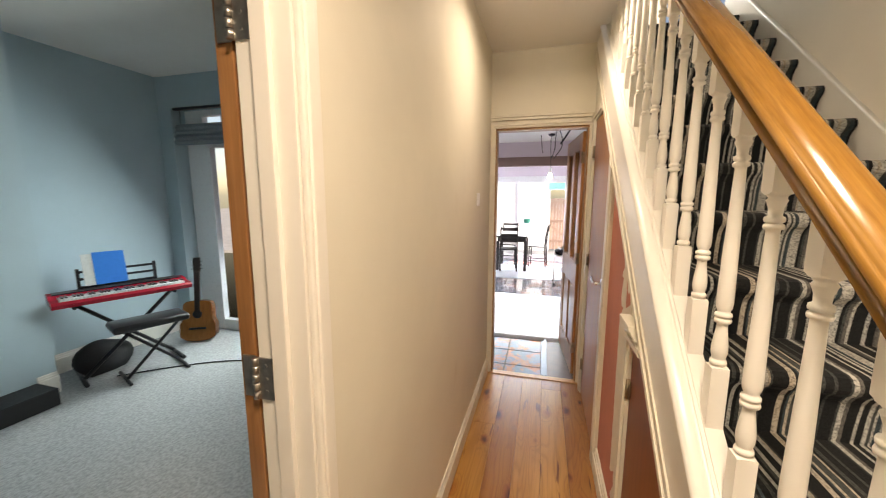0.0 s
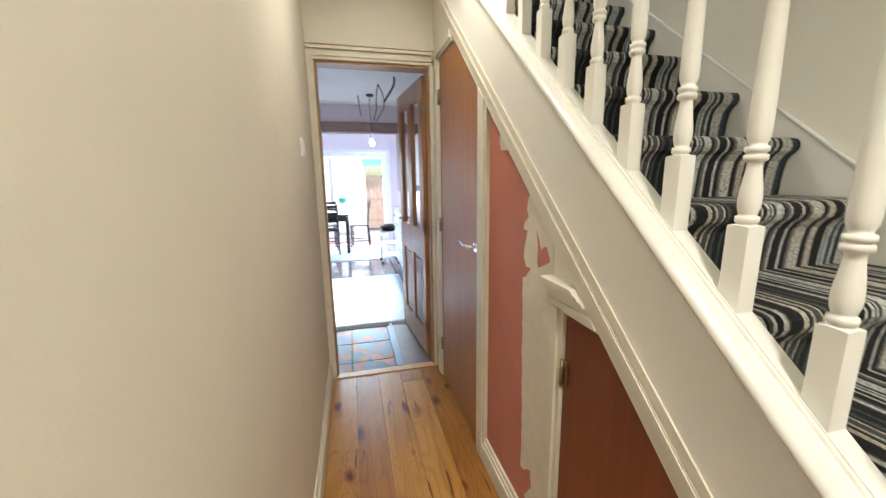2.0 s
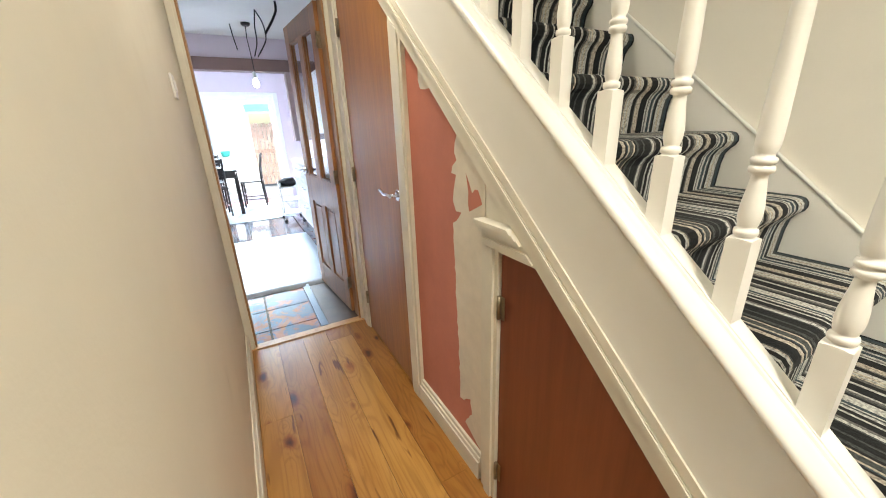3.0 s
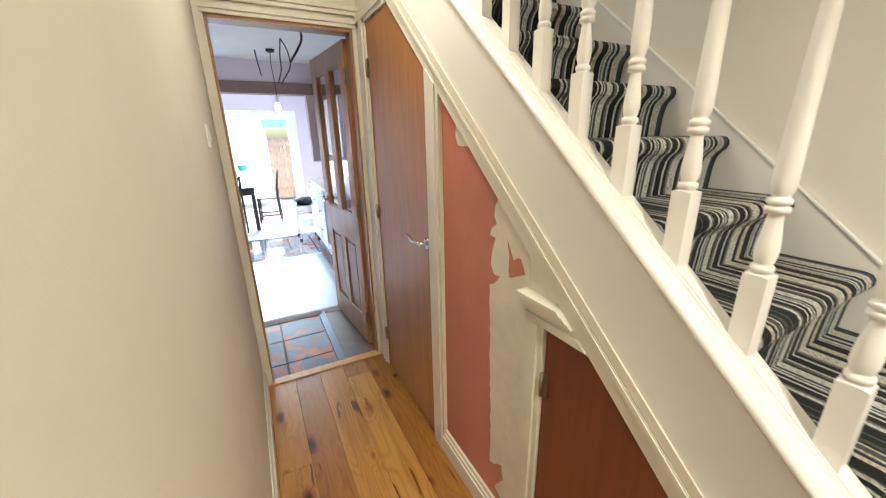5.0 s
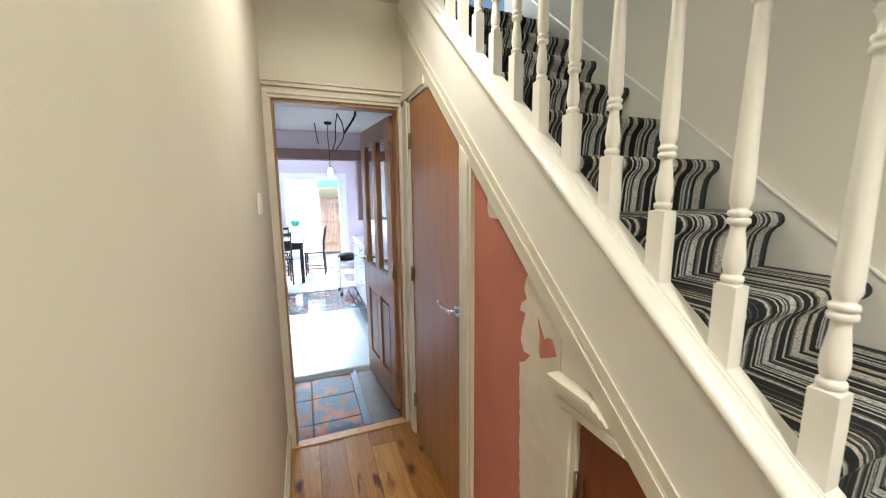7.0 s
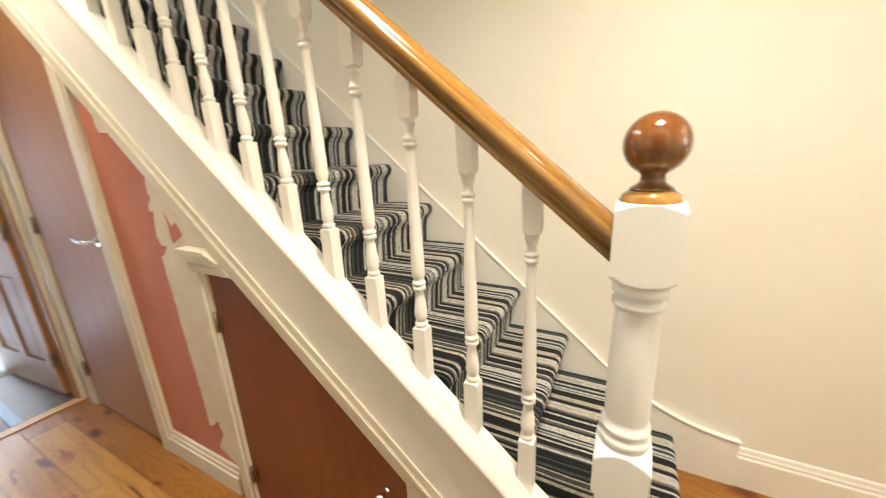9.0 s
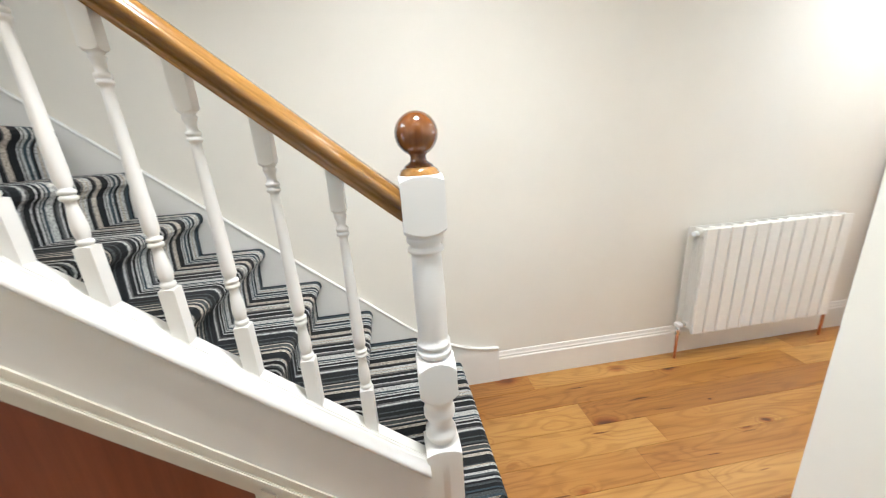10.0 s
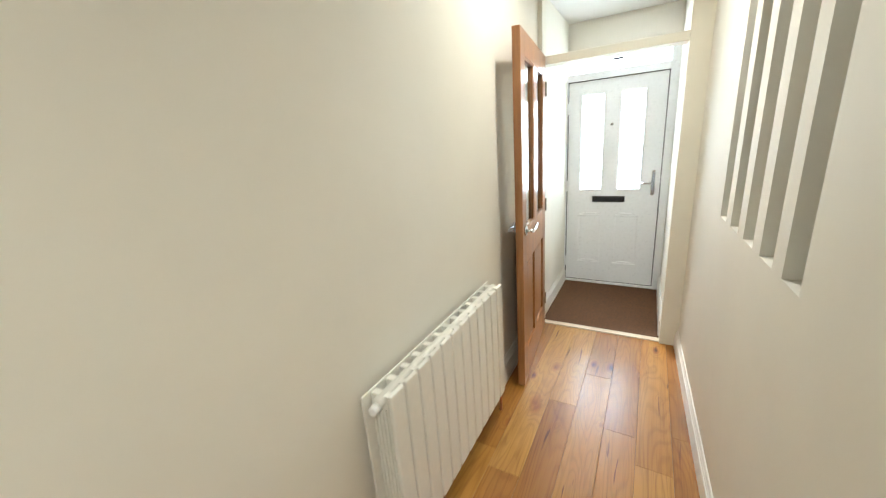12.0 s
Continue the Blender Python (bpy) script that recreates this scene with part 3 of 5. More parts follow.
# handrail: a moulded bar drawn along the slope
RAIL_U = 0.688                   # underside over the baluster line
half = [(0.024, 0.0), (0.0262, 0.005), (0.0252, 0.0125), (0.0195, 0.0165), (0.0192, 0.0215), (0.0265, 0.0265), (0.0330, 0.0345), (0.0340, 0.0425), (0.0322, 0.0495), (0.0300, 0.0505), (0.0295, 0.0530), (0.0240, 0.0615), (0.0130, 0.0675), (0.0, 0.0692)]
sec = half + [(-u, v) for u, v in half[-2::-1]]
bm = B()
ends = []
for y in (-2.795, 0.0):
    ends.append([bm.verts.new((0.799 + u, y, line_z(y) + RAIL_U + v * 1.12)) for u, v in sec])
for i in range(len(sec)):
    j = (i + 1) % len(sec)
    bm.faces.new((ends[0][i], ends[0][j], ends[1][j], ends[1][i])).smooth = i < len(sec) - 1
bm.faces.new(ends[0][::-1])
bm.faces.new(ends[1])
bmesh.ops.recalc_face_normals(bm, faces=bm.faces[:])
part("handrail", bm, RAIL, stair, "golden varnished handrail")

# newel post
NX, NY = 0.812, -2.838
prof = [(0.09, 0.0), (0.09, 0.395), (0.048, 0.428), (0.036, 0.432), (0.040, 0.444), (0.044, 0.452), (0.044, 0.470), (0.036, 0.480), (0.034, 0.500), (0.038, 0.520), (0.044, 0.530), (0.044, 0.548), (0.038, 0.556), (0.040, 0.572), (0.044, 0.59),
        (0.052, 0.606), (0.075, 0.64), (0.075, 0.70), (0.052, 0.736), (0.040, 0.745), (0.046, 0.756), (0.046, 0.774), (0.039, 0.782), (0.044, 0.792), (0.044, 0.804), (0.037, 0.812), (0.039, 0.83), (0.040, 0.93), (0.037, 1.02),
        (0.036, 1.030), (0.044, 1.036), (0.044, 1.046), (0.037, 1.052), (0.039, 1.062), (0.045, 1.070), (0.045, 1.084), (0.042, 1.092), (0.052, 1.104), (0.085, 1.14), (0.085, 1.218), (0.055, 1.243), (0.046, 1.246)]
prof = [(r, float(np.interp(z, (0, 0.395, 0.428, 0.606, 0.736, 0.83, 1.02, 1.104, 1.246), (0, 0.455, 0.490, 0.651, 0.768, 0.835, 1.055, 1.115, 1.250)))) for r, z in prof]
bm = lathe(B(), prof, seg=64, square=0.050)
newel = part("newel_post", bm, STAIR_WHITE, stair, "turned white newel post")
newel.location = (NX, NY, 0)
collar = [(0.043, 1.248), (0.047, 1.247), (0.047, 1.252), (0.044, 1.256), (0.044, 1.259), (0.038, 1.264), (0.034, 1.267)]
cap_prof = [(0.034, 1.267), (0.032, 1.271), (0.026, 1.275), (0.019, 1.280), (0.018, 1.290), (0.020, 1.294)]
cap_prof += [(0.049 * math.cos(a), 1.339 + 0.049 * math.sin(a)) for a in [radians(-66 + 12 * k) for k in range(13)]] + [(0.004, 1.3878)]
part("collar", lathe(B(), collar, seg=32), RAIL, newel, "golden varnished collar")
ball = part("ball_cap", lathe(B(), cap_prof, seg=32), BALL, newel, "dark varnished ball cap")

# ---- boarding, doors and frames under the stair ----


def moulding(name, runs, parent, material=TRIM_OLD):
    bm = B()
    for outline, x0, x1 in runs:
        prism(bm, outline, "x", x0, x1)
    return part(name, bm, material, parent)


boarding = empty("stair_boarding", pose(0, 0, 0), "boarded stair side with cream mouldings and bare pink panels", "panelling")
boarding["kind"] = "structure"
part("backing", prism(B(), [(Y_LOW + 0.05, 0.0), (0.0, 0.0), (0.0, line_z(0) - 0.1), (Y_LOW + 0.05, line_z(Y_LOW + 0.05) - 0.1)], "x", 0.803, 0.812), SHADOW_GAP, boarding)


def under(y, d=0.385):
    return line_z(y) - d


def sloped(y0, y1, lo, hi):
    return [(y0, line_z(y0) + lo), (y1, line_z(y1) + lo), (y1, line_z(y1) + hi), (y0, line_z(y0) + hi)]


moulding("slope_moulding", [(sloped(-2.78, -0.005, -0.380, -0.274), 0.7545, 0.80), (sloped(-2.78, -0.005, -0.302, -0.272), 0.7505, 0.755), (sloped(-2.78, -0.005, -0.330, -0.306), 0.749, 0.755), (sloped(-2.78, -0.005, -0.325, -0.311), 0.746, 0.7495)], boarding)
# pink plaster panel and the small one beside the newel
part("pink_panel", prism(B(), [(-1.50, 0.0), (-0.96, 0.0), (-0.96, under(-0.96, 0.37)), (-1.50, under(-1.50, 0.37))], "x", 0.774, 0.80), PINK, boarding, "bare pink plaster panel")
part("pink_panel", prism(B(), [(-2.80, 0.0), (-2.40, 0.0), (-2.40, under(-2.40, 0.37)), (-2.80, under(-2.80, 0.37))], "x", 0.774, 0.80), PINK, boarding, "bare pink plaster panel")
# ragged filler and paint on the panel
rng = random.Random(4)
corners = [(-1.302, 1.353), (-1.32, 1.333), (-1.343, 1.301), (-1.33, 1.248), (-1.342, 1.224), (-1.311, 1.203), (-1.305, 1.174), (-1.34, 1.173), (-1.319, 1.123), (-1.316, 1.082), (-1.336, 1.056), (-1.368, 1.053), (-1.314, 1.005), (-1.315, 0.935), (-1.319, 0.823), (-1.323, 0.715), (-1.339, 0.375), (-1.335, 0.282), (-1.361, 0.288), (-1.412, 0.328), (-1.419, 0.262), (-1.358, 0.162)]
edge = []
for (ya, za), (yb, zb) in zip(corners, corners[1:]):
    n = max(1, int(math.hypot(yb - ya, zb - za) / 0.022))
    for k in range(n):
        edge.append((ya + (yb - ya) * k / n + rng.uniform(-0.004, 0.004), za + (zb - za) * k / n + rng.uniform(-0.004, 0.004)))
edge = [(y, min(z, under(y, 0.37))) for y, z in edge]
part("filler_patch", prism(B(), edge[::-1] + [(edge[0][0], under(edge[0][0], 0.37)), (-1.50, under(-1.50, 0.37)), (-1.50, 0.12)], "x", 0.7715, 0.7745), FILLER, boarding, "ragged white filler")
part("bare_spot", prism(B(), [(-1.397, 1.186), (-1.415, 1.157), (-1.431, 1.128), (-1.448, 1.142), (-1.463, 1.142), (-1.477, 1.12), (-1.485, 1.102), (-1.448, 1.083), (-1.415, 1.067), (-1.408, 1.089), (-1.41, 1.131)], "x", 0.7711, 0.7716), PINK, boarding, "bare pink plaster")
part("filler_patch", prism(B(), [(-1.090, under(-1.090, 0.37)), (-1.09, 1.512), (-1.087, 1.481), (-1.103, 1.451), (-1.136, 1.448), (-1.171, 1.449), (-1.18, 1.464), (-1.180, under(-1.180, 0.37))], "x", 0.7716, 0.774), FILLER, boarding, "dab of white filler")
part("infill", prism(B(), [(-1.80, 1.03), (-1.50, 1.03), (-1.50, under(-1.50, 0.37)), (-1.80, under(-1.80, 0.37))], "x", 0.7735, 0.80), TRIM_OLD, boarding)
# post between cupboard door and panel
bm = B()
for y0, y1, x0 in ((-0.985, -0.874, 0.757), (-0.965, -0.897, 0.750)):
    prism(bm, [(y0, 0.0), (y1, 0.0), (y1, under(y1, 0.37)), (y0, under(y0, 0.37))], "x", x0, 0.80)
part("frame_post", bm, TRIM_OLD, boarding)
# cupboard frame at the kitchen end
part("frame_post", boxes((0.757, 0.80, -0.163, -0.022, 0, 2.10), (0.750, 0.757, -0.14, -0.085, 0, 2.10)), TRIM_OLD, boarding)
part("frame_head", boxes((0.757, 0.80, -0.47, -0.022, 2.045, 2.115), (0.748, 0.757, -0.45, -0.03, 2.065, 2.105)), TRIM_OLD, boarding)
# small door's frame: jambs, cap shelf
for layers in (((-1.586, -1.504, 0.757), (-1.569, -1.534, 0.748)), ((-2.405, -2.332, 0.757), (-2.385, -2.352, 0.749))):
    bm = B()
    for y0, y1, x0 in layers:
        prism(bm, [(y0, 0.0), (y1, 0.0), (y1, min(0.99, under(y1, 0.35))), (y0, min(0.99, under(y0, 0.35)))], "x", x0, 0.80)
    part("frame_post", bm, TRIM_OLD, boarding)
bm = B()
for x0, y1, z0, z1 in ((0.757, -1.504, 0.984, 1.032), (0.749, -1.514, 0.992, 1.012), (0.7445, -1.501, 1.030, 1.042), (0.739, -1.496, 1.042, 1.054), (0.734, -1.492, 1.054, 1.066)):
    ends = [-2.685 + (z + 0.380 - 0.549) / SLOPE for z in (z0, z1)]      # mitred against the slope moulding
    prism(bm, [(y1, z0), (y1, z1), (ends[1], z1), (ends[0], z0)], "x", x0, 0.80)
part("frame_cap", bm, TRIM_OLD, boarding)
part("panel_skirting", boxes((0.752, 0.80, -1.49, -0.968, 0, 0.085), (0.758, 0.80, -1.49, -0.968, 0.085, 0.105), (0.764, 0.80, -1.49, -0.968, 0.105, 0.125)), TRIM_OLD, boarding)
# old moulding left on the wall over the cupboard
moulding("moulding_stub", [([(-0.43, 2.17), (-0.40, 2.17), (-0.06, 2.43), (-0.06, 2.50), (-0.10, 2.51)], 0.752, 0.76)], boarding)
part("upper_boarding", prism(B(), [(-0.6, line_z(-0.6) - 0.30), (0.0, 2.09), (0.0, line_z(0) - 0.1), (-0.6, line_z(-0.6) - 0.1)], "x", 0.770, 0.80), WALL, boarding)


def lever(parent, x, y, z, sx, sy):
    """Chrome lever handle on a round rose. sx: the way it stands off; sy: the way the lever points."""
    bm = B()
    tube(bm, [(x, y, z), (x + sx * 0.010, y, z)], 0.026, 20)
    tube(bm, [(x + sx * 0.008, y, z), (x + sx * 0.048, y, z)], 0.009, 12)
    tube(bm, [(x + sx * 0.046, y - sy * 0.008, z), (x + sx * 0.048, y + sy * 0.03, z + 0.004), (x + sx * 0.046, y + sy * 0.07, z - 0.004), (x + sx * 0.044, y + sy * 0.10, z + 0.004), (x + sx * 0.046, y + sy * 0.125, z + 0.012)], 0.0085, 10)
    return part("door_handle", bm, CHROME, parent, "chrome lever handle")


def hinge(parent, x, y, z, sx, h=0.085):
    bm = boxes((x - 0.0015, x + 0.0015, y - 0.02, y + 0.02, z - h / 2, z + h / 2))
    tube(bm, [(x + sx * 0.006, y, z - h / 2), (x + sx * 0.006, y, z + h / 2)], 0.0062, 8)
    return part("hinge", bm, BRASS, parent, "steel butt hinge")


# tall cupboard door
cup = empty("cupboard_door", pose(0, 0, 0), "tall flush wood veneer cupboard door under the stair, closed", "cupboard door")
part("leaf", prism(B(), [(-0.870, 0.012), (-0.168, 0.012), (-0.168, 2.040), (-2.685 + (2.040 + 0.385 - 0.549) / SLOPE, 2.040), (-0.870, under(-0.870, 0.385))], "x", 0.766, 0.80), VENEER, cup)
lever(cup, 0.766, -0.850, 1.035, -1, 1)
for z in (0.24, 1.06, 1.83):
    hinge(cup, 0.762, -0.170, z, -1)
# small cupboard door
small = empty("small_cupboard_door", pose(0, 0, 0), "low red-brown plywood cupboard door with a sloping top, closed", "cupboard door")
part("leaf", prism(B(), [(-2.328, 0.012), (-1.590, 0.012), (-1.590, 0.982), (-2.685 + (0.982 + 0.385 - 0.549) / SLOPE, 0.982), (-2.328, under(-2.328, 0.385))], "x", 0.768, 0.80), PLY, small)
for z in (0.15, 0.808):
    hinge(small, 0.764, -1.591, z, -1, 0.075)
bm = lathe(B(), [(0.010, 0.0), (0.008, 0.004), (0.0055, 0.012), (0.006, 0.02), (0.012, 0.026), (0.014, 0.033), (0.011, 0.04), (0.004, 0.043)], seg=16)
knob = part("knob", bm, CHROME, small, "small chrome knob")
knob.matrix_world = pose(0.768, -2.255, 0.40, 0, -90, 0)

# ---- doors, frames and skirtings ----


def lever_set(parent, p, out, along):
    """Chrome lever handle at p: it stands off along out, the lever points along."""
    p, o, a, up = Vector(p), Vector(out), Vector(along), Vector((0, 0, 1))
    bm = B()
    tube(bm, [p, p + o * 0.010], 0.026, 20)
    tube(bm, [p + o * 0.008, p + o * 0.048], 0.009, 12)
    tube(bm, [p + o * 0.046 - a * 0.008, p + o * 0.048 + a * 0.03 + up * 0.004, p + o * 0.046 + a * 0.07 - up * 0.004, p + o * 0.044 + a * 0.10 + up * 0.004, p + o * 0.046 + a * 0.125 + up * 0.012], 0.0085, 10)
    return part("door_handle", bm, CHROME, parent, "chrome lever handle")


def glazed_door(name, w, h, m, label, handle_z, mid, hinges=True):
    """Four-panel oak door, hinged at its origin and lying along +x: two tall panes over two raised panels."""
    d = empty(name, m, label, "door")
    t, st, z0 = 0.02, 0.105, 0.006
    mid_lo, mid_hi, top, bot = mid - 0.10, mid + 0.10, h - 0.115, 0.21
    for x0 in (0.0, w - st):
        part("stile", boxes((x0, x0 + st, -t, t, z0, h), bevel=0.002), OAK_DOOR, d)
    for lo, hi in ((z0, bot), (mid_lo, mid_hi), (top, h)):
        part("rail", boxes((st, w - st, -t + 0.0004, t - 0.0004, lo, hi), bevel=0.0015), OAK_DOOR, d)
    c = w / 2
    for lo, hi in ((bot, mid_lo), (mid_hi, top)):
        part("muntin", boxes((c - 0.045, c + 0.045, -t + 0.0004, t - 0.0004, lo, hi), bevel=0.0015), OAK_DOOR, d)
    for x0, x1 in ((st, c - 0.045), (c + 0.045, w - st)):
        bm = boxes((x0, x1, -0.006, 0.006, bot, mid_lo))
        box(bm, x0 + 0.028, x1 - 0.028, -0.013, 0.013, bot + 0.028, mid_lo - 0.028, bevel=0.007)
        part("panel", bm, OAK_DOOR, d)
        bm = B()
        for s in (-1, 1):
            for a in ((x0, x0 + 0.012, mid_hi, top), (x1 - 0.012, x1, mid_hi, top), (x0 + 0.012, x1 - 0.012, mid_hi, mid_hi + 0.012), (x0 + 0.012, x1 - 0.012, top - 0.012, top)):
                y0, y1 = sorted((s * 0.004, s * 0.016))
                box(bm, a[0], a[1], y0, y1, a[2], a[3])
        part("glazing_bead", bm, OAK_DOOR, d)
        pane = part("pane", boxes((x0 + 0.002, x1 - 0.002, -0.003, 0.003, mid_hi + 0.002, top - 0.002)), GLASS, d, "clear glass pane")
        pane.visible_shadow = name == "porch_door"
    for s in (-1, 1):
        lever_set(d, (w - 0.055, s * t, handle_z), (0, s, 0), (-1, 0, 0))
    for z in (0.24, h / 2, h - 0.2) if hinges else ():
        bm = boxes((-0.003, 0.001, -t, t, z - 0.045, z + 0.045))
        tube(bm, [(-0.005, t + 0.004, z - 0.045), (-0.005, t + 0.004, z + 0.045)], 0.006, 8)
        part("hinge", bm, BRASS, d, "steel butt hinge")
    return d


# kitchen doorway: oak lining, cream moulded architrave
structure("door_1_lining", boxes((0.03, 0.052, -0.002, 0.104, 0, 2.042), (0.728, 0.750, -0.002, 0.104, 0, 2.042), (0.03, 0.750, -0.002, 0.104, 2.032, 2.060)), OAK_TRIM, "oak door lining of the kitchen doorway", "door frame")
structure("door_1_architrave", boxes((0.002, 0.042, -0.018, -0.003, 0, 2.047), (0.002, 0.030, -0.026, -0.018, 0, 2.072), (0.738, 0.768, -0.018, -0.003, 0, 2.047),
          (0.002, 0.768, -0.018, -0.003, 2.048, 2.104), (0.002, 0.768, -0.027, -0.018, 2.066, 2.086), (0.002, 0.768, -0.036, -0.003, 2.104, 2.124), (0.002, 0.768, -0.046, -0.003, 2.124, 2.142), bevel=0.002), TRIM_OLD, "cream moulded architrave of the kitchen doorway", "door frame")
structure("threshold", boxes((0.0, 0.77, -0.035, 0.03, -0.01, 0.006), bevel=0.003), OAK_TRIM, "oak threshold strip at the kitchen", "threshold")
glazed_door("kitchen_door", 0.735, 2.012, pose(0.727, 0.112, 0.01, 0, 0, 95.5), "oak kitchen door with two tall panes, standing open", 1.0, 0.86)

# back room doorway
lining = structure("door_2_lining", boxes((-0.117, 0.002, DOOR_B, DOOR_B + 0.03, 0, 2.03), bevel=0.0015), TRIM, "white painted lining and stop of the room doorway", "door frame")
part("jamb", boxes((-0.117, 0.002, DOOR_A - 0.03, DOOR_A, 0, 2.03), bevel=0.0015), TRIM, lining)
part("head", boxes((-0.117, 0.002, DOOR_A, DOOR_B, 2.0, 2.03), bevel=0.0015), TRIM, lining)
for y0 in (DOOR_B - 0.012, DOOR_A):
    part("stop", boxes((-0.075, -0.04, y0, y0 + 0.012, 0, 2.0), bevel=0.0015), TRIM, lining)
bm = B()
for y0, y1 in ((DOOR_B + 0.006, DOOR_B + 0.060), (DOOR_A - 0.060, DOOR_A - 0.006)):
    box(bm, 0.002, 0.016, y0, y1, 0, 2.07, bevel=0.004)
    box(bm, 0.014, 0.021, y0 + 0.010, y1 - 0.018, 0, 2.06, bevel=0.003)
box(bm, 0.002, 0.016, DOOR_A - 0.006, DOOR_B + 0.006, 2.008, 2.07, bevel=0.004)
structure("door_2_architrave", bm, TRIM, "white moulded architrave of the room doorway", "door frame")
room_door = glazed_door("room_door", 0.76, 1.97, pose(-0.147, DOOR_B + 0.004, 0.01, 0, 0, 88.5), "oak room door folded right back against the wall", 1.0, 0.86, False)
WORN = plain("worn_steel", (0.42, 0.40, 0.37), 0.35, 1.0, 0.25)
for z in (0.24, 1.15, 1.84):
    bm = boxes((-0.117, -0.083, DOOR_B - 0.0035, DOOR_B, z - 0.045, z + 0.045), (-0.157, -0.127, DOOR_B - 0.0005, DOOR_B + 0.003, z - 0.045, z + 0.045))
    for k in range(5):
        tube(bm, [(-0.122, DOOR_B - 0.006, z - 0.045 + 0.018 * k + 0.001), (-0.122, DOOR_B - 0.006, z - 0.045 + 0.018 * k + 0.017)], 0.007, 10)
    for zz in (-0.028, 0.0, 0.028):
        tube(bm, [(-0.099, DOOR_B - 0.0035, z + zz), (-0.099, DOOR_B - 0.005, z + zz)], 0.004, 8)
    hg = part("hinge", bm, WORN, room_door, "worn steel butt hinge")
    hg.matrix_parent_inverse = room_door.matrix_basis.inverted()


def skirting(name, axis, at, side, a, b, h, label, material=TRIM, t=0.018):
    """Moulded skirting: a flat board with an ogee of two steps on top."""
    sec = [(0, 0), (t, 0), (t, h * 0.76), (t * 0.86, h * 0.79), (t * 0.72, h * 0.80), (t * 0.72, h * 0.86), (t * 0.5, h * 0.90), (t * 0.4, h * 0.97), (t * 0.25, h), (0, h)]
    out = [(at + side * u, v) for u, v in sec]
    return structure(name, prism(B(), out, "y" if axis == "x" else "x", a, b), material, label, "skirting")


skirting("baseboard_left", "x", 0.0, 1, DOOR_B + 0.060, -0.02, 0.125, "cream moulded skirting along the passage", TRIM_OLD)
skirting("baseboard_right", "x", HALL_R, -1, PORCH + 0.06, -3.264, 0.175, "white moulded skirting below the radiator")
sheared(skirting("baseboard_slotted", "x", FRONT_L, 1, PORCH + 0.04, JOG + 0.018, 0.12, "white moulded skirting below the slots"), JOG, 0.034)
skirting("baseboard_jog", "y", JOG, 1, 0.02, FRONT_L + 0.018, 0.15, "white moulded skirting on the return wall")
skirting("baseboard_near", "x", 0.0, 1, JOG + 0.018, DOOR_A - 0.060, 0.15, "white moulded skirting by the doorway")

# light switch
sw = tagged(part("light_switch", boxes((0.0, 0.008, -0.600, -0.514, 1.455, 1.541), bevel=0.003), WHITE_PLASTIC), "white plastic light switch on the passage wall", "light switch")
part("rocker", boxes((0.008, 0.013, -0.569, -0.545, 1.478, 1.518), bevel=0.002), WHITE_PLASTIC, sw)

# flush round lamps on the hall ceiling
lamp0 = None
for sx, sy, power, size, spread in HALL_LIGHTS:
    if lamp0 is None:
        lamp0 = empty("ceiling_lamp", pose(sx, sy, CEILING), "flush round white ceiling lamp, lit", "ceiling lamp", "hall ceiling lamps")
        part("base", lathe(B(), [(0.085, -0.055), (0.09, -0.05), (0.09, -0.004), (0.085, -0.0005)], seg=32), WHITE_PLASTIC, lamp0)
    else:
        copy_thing(lamp0, pose(sx, sy, CEILING))

# ---- radiator ----
RY0, RY1, RZ0, RZ1 = -5.275, -4.36, 0.165, 0.782
rad = empty("radiator", pose(1.6, (RY0 + RY1) / 2, RZ0), "white double-panel radiator with vertical ribs, hung low on the wall", "radiator")


def rpart(name, bm, mat, label=""):
    ob = part(name, bm, mat, rad, label)
    ob.matrix_parent_inverse = rad.matrix_basis.inverted()
    return ob


N = 12
pw = (RY1 - RY0) / N
for i in range(N):
    y = RY0 + pw * i
    rpart("front_rib", boxes((1.551, 1.567, y + 0.0055, y + pw - 0.0055, RZ0, RZ1), bevel=0.005), RADIATOR)
rpart("front_plate", boxes((1.5665, 1.5695, RY0 + 0.003, RY1 - 0.003, RZ0 + 0.006, RZ1 - 0.006)), RADIATOR)
rpart("back_plate", boxes((1.628, 1.634, RY0, RY1 + 0.03, RZ0 + 0.01, RZ1)), RADIATOR)
for k in range(4):
    rpart("side_plate", boxes((1.574 + 0.014 * k, 1.578 + 0.014 * k, RY1 - 0.05, RY1 + 0.001, RZ0 + 0.03, RZ1 - 0.05)), RADIATOR)
rpart("top_tube", tube(B(), [(1.592, RY0 + 0.01, RZ1 - 0.02), (1.592, RY1 + 0.012, RZ1 - 0.02)], 0.017, 12), RADIATOR)
rpart("bottom_tube", tube(B(), [(1.592, RY0 + 0.01, RZ0 + 0.05), (1.592, RY1 + 0.012, RZ0 + 0.05)], 0.017, 12), RADIATOR)
for i in range(13):
    y = RY0 + 0.04 + (RY1 - RY0 - 0.06) * i / 12
    rpart("fin", boxes((1.567, 1.628, y - 0.012, y + 0.012, RZ0 + 0.02, RZ1 - 0.006)), RADIATOR)
rpart("valve", tube(B(), [(1.592, RY1 + 0.005, RZ0 + 0.05), (1.592, RY1 + 0.045, RZ0 + 0.05)], 0.012, 12), CHROME, "chrome valve tail")
bm = tube(B(), [(1.592, RY1 + 0.05, RZ0 - 0.005), (1.592, RY1 + 0.05, RZ0 + 0.045)], 0.013, 12)
